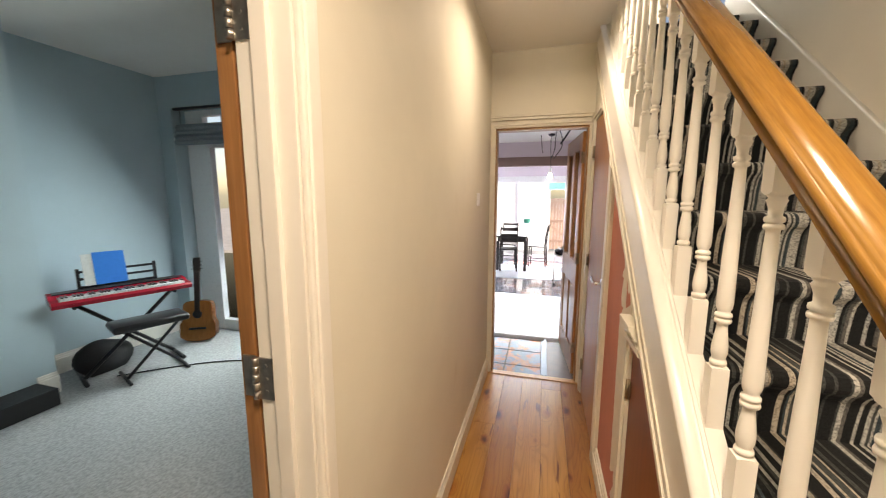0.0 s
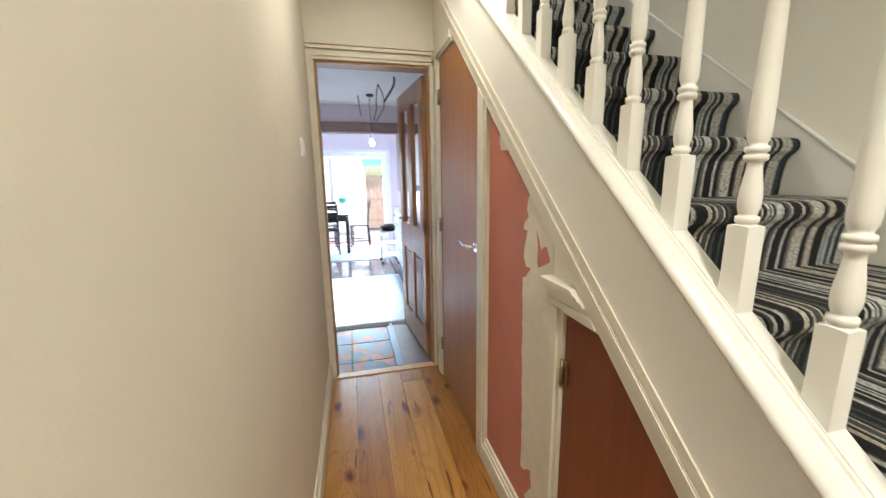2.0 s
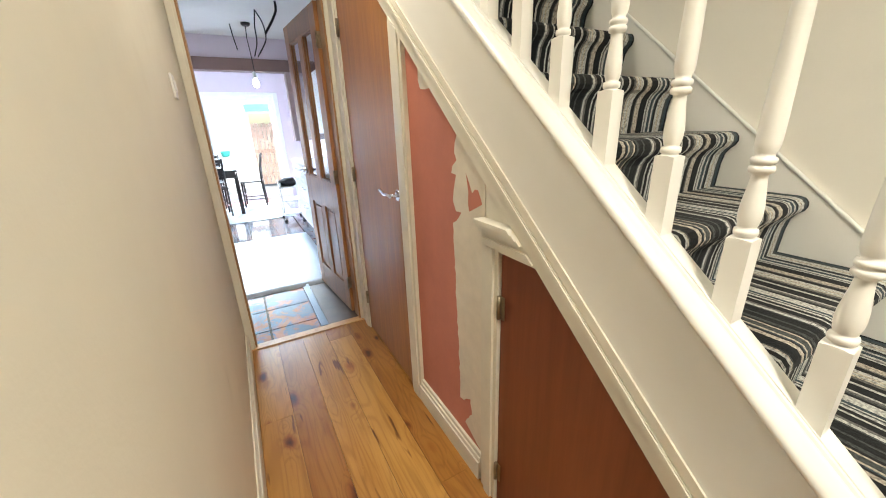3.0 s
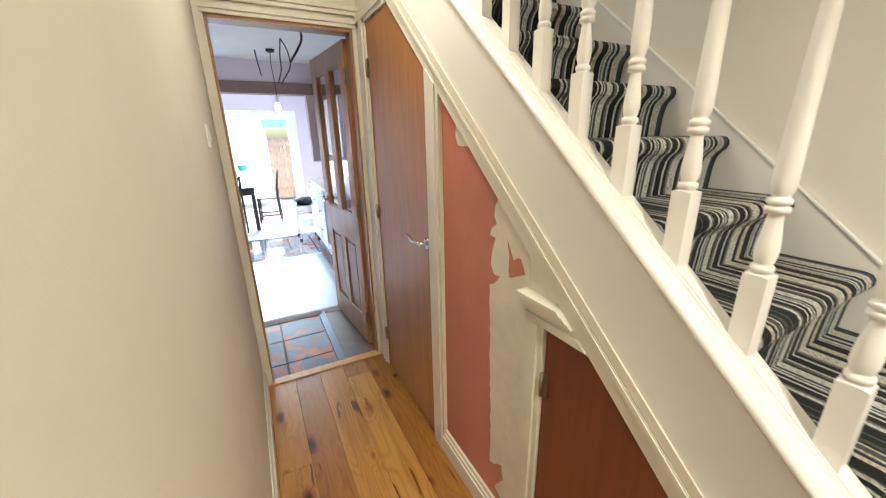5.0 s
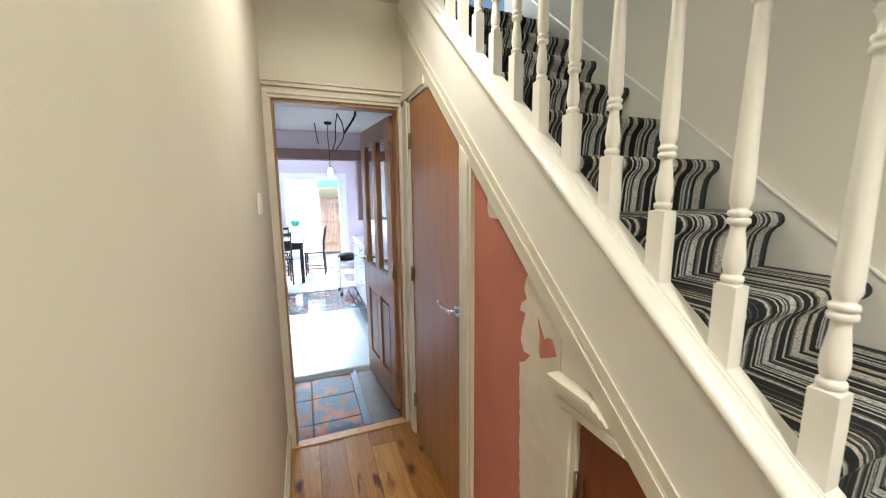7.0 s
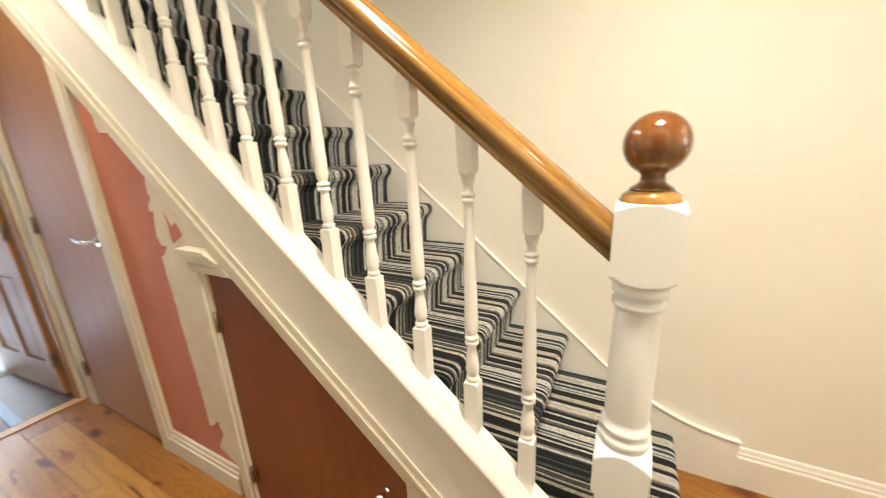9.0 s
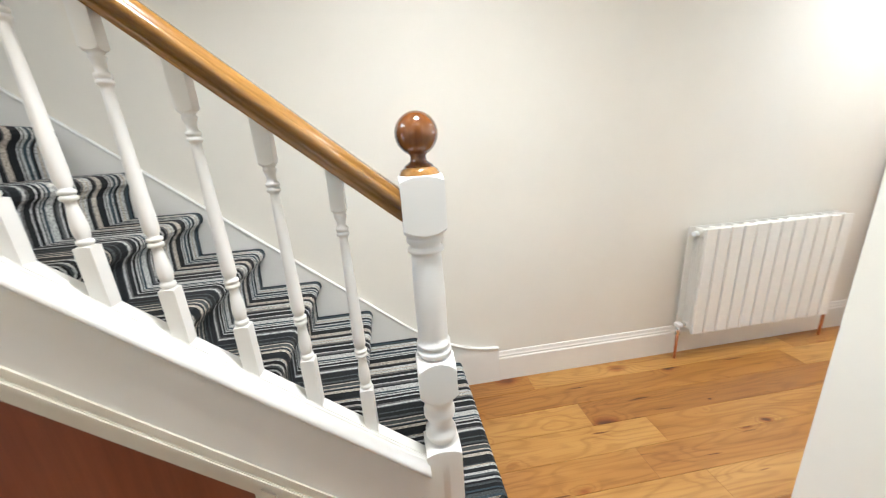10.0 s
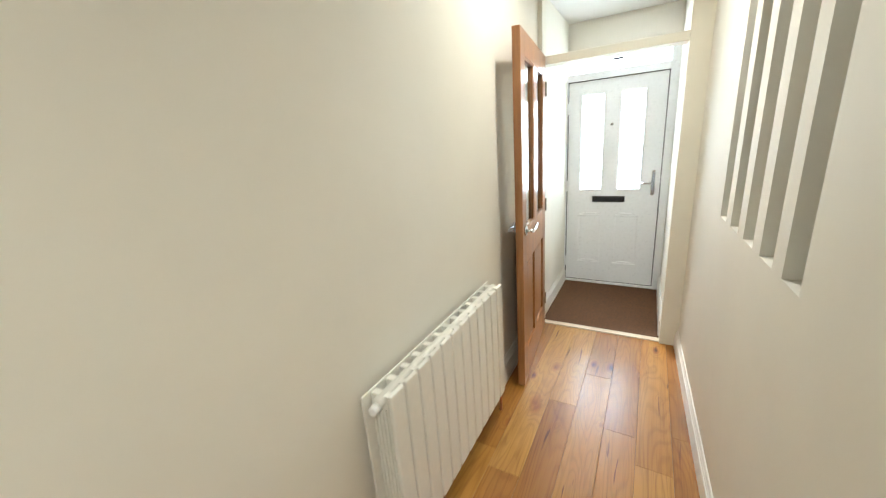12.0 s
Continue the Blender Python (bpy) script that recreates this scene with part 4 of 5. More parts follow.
rpart("valve_body", bm, CHROME, "chrome valve body")
rpart("valve_cap", boxes((1.574, 1.610, RY1 + 0.034, RY1 + 0.068, RZ0 + 0.042, RZ0 + 0.066), bevel=0.006), WHITE_PLASTIC, "white valve cap")
rpart("bleed_plug", tube(B(), [(1.592, RY1 + 0.01, RZ1 - 0.03), (1.592, RY1 + 0.035, RZ1 - 0.03)], 0.014, 12), WHITE_PLASTIC)
for y in (RY1 + 0.05, RY0 - 0.03):
    rpart("pipe", tube(B(), [(1.592, y, -0.002), (1.592, y, RZ0 + 0.01)], 0.0078, 10), COPPER, "bare copper pipe")
rpart("valve_body", tube(B(), [(1.592, RY0 - 0.03, RZ0), (1.592, RY0 - 0.03, RZ0 + 0.05), (1.592, RY0 + 0.02, RZ0 + 0.05)], 0.011, 10), CHROME, "chrome valve body")

# ---- porch: frame, inner door, mat and front door ----
structure("porch_frame", boxes((0.70, 0.812, PORCH - 0.06, PORCH + 0.05, 0, CEILING), (1.632, HALL_R, PORCH - 0.06, PORCH + 0.05, 0, CEILING), (0.812, 1.632, PORCH - 0.06, PORCH + 0.05, 1.915, 1.967), bevel=0.003),
          WALL, "cream painted post and transom of the porch screen", "door frame")
glazed_door("porch_door", 0.80, 1.955, pose(1.622, PORCH + 0.085, 0.008, 0, 0, 95.6), "oak inner door with two tall panes, standing open by the wall", 0.965, 0.86)
structure("porch_threshold", boxes((0.80, HALL_R, PORCH - 0.02, PORCH + 0.03, -0.008, 0.007), bevel=0.003), plain("pale_strip", (0.62, 0.52, 0.38), 0.4), "pale threshold strip between boards and mat", "threshold")
MAT = plain("brown_coir", (0.105, 0.044, 0.015), 0.98, 0.0, 0.45, 130, 1.0)
tagged(part("entrance_mat", boxes((0.80, HALL_R - 0.002, FRONT + 0.002, PORCH - 0.022, -0.011, 0.004), bevel=0.002), MAT), "brown coir entrance mat filling the porch floor", "mat")
skirting("baseboard_porch", "x", HALL_R, -1, FRONT + 0.03, PORCH - 0.06, 0.15, "white skirting in the porch")
skirting("baseboard_porch_left", "x", 0.80, 1, FRONT + 0.03, PORCH - 0.06, 0.15, "white skirting in the porch")
fy0, fy1 = FRONT - 0.06, FRONT + 0.012
structure("door_3_frame", boxes((0.80, 0.862, fy0, fy1 + 0.01, 0, 2.10), (1.652, HALL_R + 0.04, fy0, fy1 + 0.01, 0, 2.10), (0.862, 1.652, fy0, fy1 + 0.01, 1.905, 1.965), (0.862, 1.652, fy0, fy1 + 0.01, 2.075, 2.10), (0.862, 1.652, fy0, fy1 + 0.008, -0.01, 0.025), bevel=0.004),
          UPVC, "white plastic front door frame with a fanlight", "door frame")
fan = tagged(part("fanlight", boxes((0.862, 1.652, fy0 + 0.02, fy0 + 0.03, 1.965, 2.075)), glass("frosted_glass", (0.97, 0.98, 1.0), 0.4)), "frosted fanlight pane over the front door", "window", kind="structure")
fan.visible_shadow = False
FROST = bpy.data.materials["frosted_glass"]
part("latch", boxes((1.21, 1.30, fy1 - 0.002, fy1 + 0.012, 2.035, 2.05), bevel=0.002), BLACK, fan)
fd = empty("front_door", pose(1.26, FRONT, 0.0), "white front door with two tall frosted panes and a letterbox, closed", "door")


def fpart(name, bm, mat, label=""):
    ob = part(name, bm, mat, fd, label)
    ob.matrix_parent_inverse = fd.matrix_basis.inverted()
    return ob


PANES = ((1.025, 1.205), (1.345, 1.528))
bm = B()
for s in ((0.868, 1.025), (1.205, 1.345), (1.528, 1.646)):
    box(bm, *s, FRONT - 0.045, FRONT, 0.027, 1.901)
for x0, x1 in PANES:
    box(bm, x0, x1, FRONT - 0.045, FRONT, 0.027, 0.945)
    box(bm, x0, x1, FRONT - 0.045, FRONT, 1.782, 1.901)
fpart("slab", bm, UPVC)
for x0, x1 in PANES:
    fpart("pane", boxes((x0, x1, FRONT - 0.03, FRONT - 0.02, 0.945, 1.782)), FROST, "frosted glass pane").visible_shadow = False
    fpart("glazing_frame", boxes((x0 - 0.018, x0, FRONT, FRONT + 0.010, 0.929, 1.799), (x1, x1 + 0.018, FRONT, FRONT + 0.010, 0.929, 1.799), (x0, x1, FRONT, FRONT + 0.010, 0.929, 0.945), (x0, x1, FRONT, FRONT + 0.010, 1.782, 1.799), bevel=0.003), UPVC)
    bm = B()
    for z0, z1 in ((0.69, 0.705), (0.215, 0.23)):
        box(bm, x0 - 0.01, x1 + 0.01, FRONT, FRONT + 0.015, z0, z1, bevel=0.004)
        box(bm, x0 + 0.035, x1 - 0.035, FRONT, FRONT + 0.015, z0 + 0.014, z0 + 0.034, bevel=0.004)
    for u in (x0 - 0.01, x1 - 0.002):
        box(bm, u, u + 0.012, FRONT, FRONT + 0.004, 0.23, 0.69, bevel=0.002)
    fpart("moulded_panel", bm, UPVC)
fpart("seal", boxes((0.861, 0.869, FRONT - 0.04, FRONT + 0.0035, 0.024, 1.907), (1.645, 1.653, FRONT - 0.04, FRONT + 0.0035, 0.024, 1.907), (0.869, 1.645, FRONT - 0.04, FRONT + 0.0035, 1.899, 1.907), (0.869, 1.645, FRONT - 0.04, FRONT + 0.0035, 0.020, 0.029)), plain("grey_gasket", (0.05, 0.05, 0.06), 0.6), "dark rubber seal")
fpart("letterbox", boxes((1.137, 1.414, FRONT, FRONT + 0.014, 0.826, 0.880), bevel=0.004), BLACK, "black letterbox")
fpart("letterbox_flap", boxes((1.155, 1.396, FRONT + 0.013, FRONT + 0.019, 0.836, 0.870), bevel=0.003), BLACK)
bm = tube(B(), [(1.275, FRONT, 1.52), (1.275, FRONT + 0.008, 1.52)], 0.012, 14)
fpart("spyhole", bm, CHROME)
fpart("handle_plate", boxes((0.905, 0.937, FRONT, FRONT + 0.009, 0.89, 1.11), bevel=0.004), CHROME, "chrome handle plate")
bm = tube(B(), [(0.945, FRONT + 0.006, 1.00), (0.945, FRONT + 0.05, 1.00), (0.95, FRONT + 0.054, 1.0), (1.035, FRONT + 0.05, 0.998)], 0.009, 10)
fpart("handle", bm, CHROME, "chrome lever handle")
for z in (0.22, 0.98, 1.68):
    fpart("hinge", boxes((1.640, 1.672, FRONT + 0.01, FRONT + 0.028, z - 0.05, z + 0.05), bevel=0.004), UPVC)
# recessed spot in the porch
sp = empty("porch_spot", pose(1.12, -6.95, 2.38), "recessed round ceiling spot in the porch, lit", "ceiling spot")
part("trim_ring", lathe(B(), [(0.030, -0.003), (0.044, -0.004), (0.046, -0.001), (0.046, 0.0)], seg=24), WHITE_PLASTIC, sp)
part("lens", lathe(B(), [(0.028, -0.0055), (0.029, -0.0045)], seg=24), glow("spot_glow", (1.0, 0.97, 0.9), 12.0), sp)

# ---- kitchen ----
TILE_MAT, nt, bs = nodes_of("terracotta_tile")
info = nt.nodes.new("ShaderNodeObjectInfo")
ns = node(nt, "ShaderNodeTexNoise", Scale=7.0, Detail=5.0)
nt.links.new(world_coords(nt), ns.inputs["Vector"])
mx = nt.nodes.new("ShaderNodeMath")
mx.operation = "MULTIPLY_ADD"
mx.inputs[1].default_value = 0.25
nt.links.new(info.outputs["Random"], mx.inputs[0])
nt.links.new(ns.outputs[0], mx.inputs[2])
# blue-grey patches: mortar smears, with the window's blue reflection put into their colour
smear_glare = node(nt, "ShaderNodeTexNoise", Scale=4.5, Detail=6.0, Roughness=0.65, Distortion=1.2)
nt.links.new(world_coords(nt), smear_glare.inputs["Vector"])
tm = nt.nodes.new("ShaderNodeMix")
tm.data_type = "RGBA"
nt.links.new(ramp(nt, smear_glare.outputs[0], ((0.42, (0, 0, 0)), (0.50, (1, 1, 1)))), tm.inputs[0])
nt.links.new(ramp(nt, mx.outputs[0], ((0.35, (0.30, 0.11, 0.060)), (0.75, (0.42, 0.18, 0.11)))), tm.inputs["A"])
tm.inputs["B"].default_value = (0.13, 0.17, 0.23, 1)
nt.links.new(tm.outputs["Result"], bs.inputs["Base Color"])
bs.inputs["Roughness"].default_value = 0.13
bs.inputs["Specular IOR Level"].default_value = 0.9
bs.inputs["Coat Weight"].default_value = 0.6
bump(nt, smear_glare.outputs[0], bs, 0.05, 0.003)
kfloor = bpy.data.objects["kitchen_floor"]
bm = B()
prism(bm, [(-0.156, 0.0), (-0.153, 0.009), (0.153, 0.009), (0.156, 0.0)], "y", -0.1585, 0.1585)
tile_mesh = bpy.data.meshes.new("floor_tile")
bm.to_mesh(tile_mesh)
bm.free()
tile_mesh.materials.append(TILE_MAT)
for i in range(-6, 5):
    for j in range(0, 19):
        x, y = 0.306 + 0.32 * i, 0.018 + 0.325 * j
        if y < 5.6 and x < 1.35 and not (x > 0.4 and y < 0.9):
            ob = new("floor_tile", tile_mesh)
            ob.location, ob.parent = (x, y, -0.0115), kfloor
structure("kitchen_edge_strip", boxes((0.463, 0.516, 0.035, 0.86, -0.011, 0.004), bevel=0.002), plain("steel_strip", (0.10, 0.12, 0.16), 0.35, 0.6), "bright metal edging strip beside the tiles", "trim")
# the open door's shade on the floor, put into this slab's dark brown
structure("kitchen_board", boxes((0.517, 0.86, 0.035, 0.86, -0.011, 0.001)), plain("door_shade_brown", (0.085, 0.05, 0.035), 0.45, 0.0, 0.25, 12), "dark brown slab standing for the floor shaded by the open door", "floor")
SHEET = plain("dust_sheet", (0.52, 0.57, 0.64), 0.38, 0.0, 0.05, 6, 0.15)


def dust_sheet(y0, y1, x0, x1, seed, label):
    r = random.Random(seed)
    bm = B()
    n = 16
    grid = [[bm.verts.new((x0 + (x1 - x0) * i / n, y0 + (y1 - y0) * j / n + r.uniform(-0.004, 0.004), 0.003 + 0.005 * (0.5 + 0.5 * math.sin(i * 1.7 + j * 0.9 + seed)))) for j in range(n + 1)] for i in range(n + 1)]
    for i in range(n):
        for j in range(n):
            bm.faces.new((grid[i][j], grid[i + 1][j], grid[i + 1][j + 1], grid[i][j + 1])).smooth = True
    ex = bmesh.ops.extrude_face_region(bm, geom=bm.faces[:])
    for v in ex["geom"]:
        if isinstance(v, bmesh.types.BMVert):
            v.co.z = -0.002
    bmesh.ops.recalc_face_normals(bm, faces=bm.faces[:])
    return tagged(part("dust_sheet", bm, SHEET), label, "dust sheet", "sheets over the kitchen tiles")


dust_sheet(0.81, 2.64, -0.75, 0.80, 1, "white protective sheet laid over kitchen floor tiles")
dust_sheet(3.75, 5.15, -1.5, 0.83, 2, "white protective sheet laid under the dining table")


def table(m):
    t = empty("dining_table", m, "small black wooden dining table near the patio doors", "table")
    part("tabletop", boxes((-0.62, 0.0, -0.4, 0.4, 0.690, 0.725), bevel=0.004), BLACK_WOOD, t)
    part("apron", boxes((-0.59, -0.03, -0.37, 0.37, 0.60, 0.690)), BLACK_WOOD, t)
    for x in (-0.585, -0.034):
        for y in (-0.36, 0.36):
            part("leg", boxes((x - 0.028, x + 0.028, y - 0.028, y + 0.028, 0, 0.61), bevel=0.003), BLACK_WOOD, t)
    return t


table(pose(0.14, 4.80, 0.0))


def dining_chair(m):
    c = empty("dining_chair", m, "black wooden dining chair with a ladder back", "chair", "chairs round the table")
    part("seat", boxes((-0.19, 0.19, -0.18, 0.18, 0.435, 0.46), bevel=0.008), BLACK_WOOD, c)
    for x in (-0.165, 0.165):
        part("leg", tube(B(), [(x, 0.16, 0.0), (x, 0.155, 0.44)], 0.015, 8), BLACK_WOOD, c)
        part("back_post", tube(B(), [(x, -0.19, 0.0), (x, -0.165, 0.44), (x, -0.18, 0.68), (x, -0.225, 0.92)], 0.015, 8), BLACK_WOOD, c)
        part("stretcher", tube(B(), [(x, -0.18, 0.14), (x, 0.158, 0.14)], 0.009, 6), BLACK_WOOD, c)
    for z in (0.62, 0.75, 0.88):
        y = -0.172 - 0.05 * max(0, (z - 0.68) / 0.24)
        part("back_slat", boxes((-0.16, 0.16, y - 0.012, y + 0.004, z - 0.022, z + 0.022), bevel=0.004), BLACK_WOOD, c)
    part("stretcher", tube(B(), [(-0.165, 0.158, 0.20), (0.165, 0.158, 0.20)], 0.009, 6), BLACK_WOOD, c)
    return c


ch = dining_chair(pose(0.34, 5.12, 0.0, 0, 0, 84))
copy_thing(ch, pose(-0.24, 4.52, 0.0, 0, 0, 8))
copy_thing(ch, pose(-0.30, 5.28, 0.0, 0, 0, 175))

UNIT = plain("white_kitchen_unit", (0.80, 0.80, 0.80), 0.35, 0.0, 0.02)


def base_unit(y0, y1, kind):
    u = empty("kitchen_unit", pose(1.15, (y0 + y1) / 2, 0), {"doors": "white shaker kitchen base unit with a panelled door", "drawers": "white kitchen base unit with drawers", "oven": "white kitchen unit with a built-in steel oven"}[kind], "cabinet", "kitchen base units")
    inv = u.matrix_basis.inverted()

    def q(name, bm, mat, parent=u, label=""):
        ob = part(name, bm, mat, parent, label)
        if parent is u:
            ob.matrix_parent_inverse = inv
        return ob
    q("body", boxes((0.885, 1.47, y0, y1, 0.10, 0.87)), UNIT)
    q("plinth", boxes((0.93, 1.47, y0, y1, 0.0, 0.10)), UNIT)
    fronts = {"doors": ((0.11, 0.72), (0.73, 0.86)), "drawers": ((0.11, 0.40), (0.41, 0.64), (0.65, 0.86)), "oven": ((0.11, 0.20), (0.21, 0.86))}[kind]
    for z0, z1 in fronts:
        big = kind == "oven" and z1 > 0.5
        q("front", boxes((0.866, 0.884, y0 + 0.003, y1 - 0.003, z0, z1), bevel=0.002), BLACK if big else UNIT)
        if z1 - z0 > 0.2 and not big:
            for a in ((y0 + 0.003, y0 + 0.06, z0, z1), (y1 - 0.06, y1 - 0.003, z0, z1), (y0 + 0.06, y1 - 0.06, z0, z0 + 0.055), (y0 + 0.06, y1 - 0.06, z1 - 0.055, z1)):
                q("door_rail", boxes((0.860, 0.8665, *a), bevel=0.001), UNIT)
        zh = (z1 - 0.05) if z1 - z0 > 0.12 else (z0 + z1) / 2
        bm = tube(B(), [(0.862, y0 + 0.14, zh), (0.832, y0 + 0.15, zh), (0.828, (y0 + y1) / 2, zh), (0.832, y1 - 0.15, zh), (0.862, y1 - 0.14, zh)], 0.007, 8)
        q("handle", bm, CHROME, u, "steel bar handle")


for y0, y1, k in ((1.25, 1.75, "doors"), (1.75, 2.35, "oven"), (2.35, 2.85, "drawers"), (2.85, 3.35, "doors")):
    base_unit(y0, y1, k)
tagged(part("worktop", boxes((0.85, 1.49, 1.23, 3.37, 0.872, 0.91), bevel=0.004), plain("pale_worktop", (0.62, 0.62, 0.63), 0.25, 0.0, 0.12, 50)), "pale stone-effect worktop over the kitchen units", "worktop")
wu = empty("wall_unit", pose(1.26, 2.45, 1.26), "white wall cupboard above the kitchen worktop", "cabinet")
for n_, b_, m_ in (("body", boxes((-0.16, 0.24, -0.45, 0.34, 0, 0.66), bevel=0.003), UNIT), ("door", boxes((-0.18, -0.162, -0.448, -0.06, 0.004, 0.656), bevel=0.003), UNIT), ("door", boxes((-0.18, -0.162, -0.055, 0.338, 0.004, 0.656), bevel=0.003), UNIT)):
    part(n_, b_, m_, wu)
structure("pier", boxes((0.90, 1.5, 2.955, 3.115, 1.17, 1.993)), paint("bare_pier_plaster", (0.47, 0.36, 0.36), 0.85, 0.1), "bare plaster pier under the beam", "pier")
kt = empty("kettle", pose(1.18, 1.62, 0.91), "black electric kettle on the kitchen worktop", "kettle")
part("body", lathe(B(), [(0.07, 0.0), (0.078, 0.01), (0.072, 0.1), (0.056, 0.19), (0.03, 0.21), (0.004, 0.214)], seg=20), BLACK, kt)
part("handle", tube(B(), [(0.0, 0.055, 0.19), (0.0, 0.11, 0.17), (0.0, 0.115, 0.08), (0.0, 0.075, 0.05)], 0.010, 8), BLACK, kt)
# laundry trolley with a dark bundle on top
tr = empty("trolley", pose(0.78, 3.58, 0.0), "white wire trolley with a dark bundle on it", "trolley")
for x in (-0.13, 0.13):
    for y in (-0.16, 0.16):
        part("post", tube(B(), [(x, y, 0.03), (x, y, 0.58)], 0.010, 8), WHITE_PLASTIC, tr)
        part("castor", lathe(B(), [(0.02, 0.0), (0.024, 0.01), (0.02, 0.03)], x, y, 10), BLACK, tr)
for z in (0.10, 0.30, 0.50):
    part("tray", boxes((-0.13, 0.13, -0.16, 0.16, z, z + 0.016), (-0.13, -0.12, -0.16, 0.16, z, z + 0.07), (0.12, 0.13, -0.16, 0.16, z, z + 0.07), bevel=0.003), WHITE_PLASTIC, tr)
bm = bmesh.new()
bmesh.ops.create_icosphere(bm, subdivisions=3, radius=0.13)
for v in bm.verts:
    v.co = Vector((v.co.x, v.co.y * 1.2, v.co.z * 0.5)) * (1 + 0.25 * noise.noise(v.co * 12))
    v.co.z = max(v.co.z, -0.05)
bag = shade_smooth(tagged(part("cloth_bundle", bm, plain("black_cloth", (0.02, 0.02, 0.025), 0.9, 0.0, 0.3)), "dark crumpled cloth bundle on the trolley", "cloth bundle"))
bag.location = (0.78, 3.58, 0.565)

# bulb on its flex, and loose cables out of the ceiling
pend = empty("pendant_bulb", pose(0.50, 2.3, 2.36), "bare lit bulb hanging on a flex from the ceiling", "pendant lamp")
part("flex", tube(B(), [(0, 0, 0.0), (-0.01, 0, -0.14), (0.0, 0, -0.30), (0.005, 0, -0.47)], 0.004, 8), BLACK, pend)
part("rose", lathe(B(), [(0.03, -0.03), (0.042, -0.02), (0.045, -0.002)], seg=18), BLACK, pend)
part("holder", lathe(B(), [(0.018, -0.52), (0.02, -0.50), (0.018, -0.46), (0.006, -0.45)], seg=14), WHITE_PLASTIC, pend)
part("bulb", lathe(B(), [(0.003, -0.605), (0.018, -0.60), (0.029, -0.58), (0.03, -0.56), (0.02, -0.535), (0.014, -0.52)], seg=18), glow("bulb_glow", (1.0, 0.9, 0.72), 30.0), pend)
for i, pts in enumerate(([(0.56, 1.79, 2.36), (0.535, 1.80, 2.22), (0.54, 1.82, 2.10), (0.50, 1.88, 1.99)], [(0.56, 1.80, 2.36), (0.61, 1.80, 2.27), (0.63, 1.82, 2.13), (0.53, 1.90, 1.99)], [(0.70, 1.48, 2.36), (0.70, 1.48, 2.29), (0.66, 1.50, 2.22), (0.59, 1.53, 2.12)], [(0.36, 2.4, 2.36), (0.37, 2.4, 2.25), (0.39, 2.4, 2.12)])):
    fine = []
    for (a, b) in zip(pts, pts[1:]):
        for k in range(4):
            fine.append(Vector(a).lerp(Vector(b), k / 4))
    fine.append(Vector(pts[-1]))
    for _ in range(2):
        fine = [fine[0]] + [(fine[k - 1] + 2 * fine[k] + fine[k + 1]) / 4 for k in range(1, len(fine) - 1)] + [fine[-1]]
    tagged(part("loose_cable", tube(B(), fine, 0.010 if i == 2 else 0.0055, 8), BLACK), "loose black cable hanging out of the kitchen ceiling", "cable", "loose ceiling cables")
for x in (-0.15, 0.95):
    sp2 = tagged(part("ceiling_spot", lathe(B(), [(0.03, -0.05), (0.035, -0.045), (0.035, 0.0)], seg=16), WHITE_PLASTIC), "small white ceiling spot by the patio doors, lit", "ceiling spot", "kitchen spots")
    sp2.location = (x, 4.2, 2.30)
    part("lens", lathe(B(), [(0.026, -0.053), (0.027, -0.051)], seg=16), bpy.data.materials["spot_glow"], sp2)

# patio doors
pat = empty("patio_doors", pose(0, 5.64, 0), "white framed sliding patio doors, closed", "patio door")
part("outer_frame", boxes((-1.60, -1.53, -0.03, 0.06, 0, 1.97), (0.98, 1.06, -0.03, 0.06, 0, 1.97), (-1.53, 0.98, -0.03, 0.06, 1.91, 1.97), (-1.53, 0.98, -0.03, 0.06, 0, 0.05), bevel=0.004), UPVC, pat)
for x0, x1, y in ((-1.53, -0.14, 0.0), (-0.23, 0.98, 0.03)):
    sash = part("sash", boxes((x0, x0 + 0.09, y, y + 0.03, 0.05, 1.91), (x1 - 0.09, x1, y, y + 0.03, 0.05, 1.91), (x0 + 0.09, x1 - 0.09, y, y + 0.03, 0.05, 0.15), (x0 + 0.09, x1 - 0.09, y, y + 0.03, 1.83, 1.91), bevel=0.003), UPVC, pat)
    pane = part("pane", boxes((x0 + 0.09, x1 - 0.09, y + 0.011, y + 0.017, 0.15, 1.83)), GLASS, sash, "clear glass")
    pane.visible_shadow = False
part("handle", boxes((0.90, 0.925, -0.012, 0.03, 0.92, 1.12), bevel=0.004), UPVC, pat, "white door handle")
tagged(part("door_mat", boxes((-0.3, 0.80, 5.18, 5.56, -0.003, 0.008), bevel=0.003), plain("red_rug", (0.35, 0.12, 0.10), 0.95, 0.0, 0.3, 30, 0.5)), "faded red rug inside the patio doors", "rug")

# yard: white wall, gate, pot, green awning
structure("yard_wall", boxes((-4.0, 0.62, 8.3, 8.45, -0.12, 2.6), (-0.9, 0.62, 8.22, 8.3, 2.35, 2.6), (1.26, 4.0, 8.3, 8.45, -0.12, 2.6)), paint("white_render", (0.85, 0.85, 0.83), 0.8, 0.06, 30, 0.5, 1.2), "bright white rendered yard wall", "wall")
gate = empty("garden_gate", pose(0.62, 8.34, -0.1), "weathered board gate with diagonal braces in the yard wall", "gate")
WEATHERED = wood("weathered_board", (0.27, 0.165, 0.12), (0.46, 0.32, 0.25), 0.8, "Z")
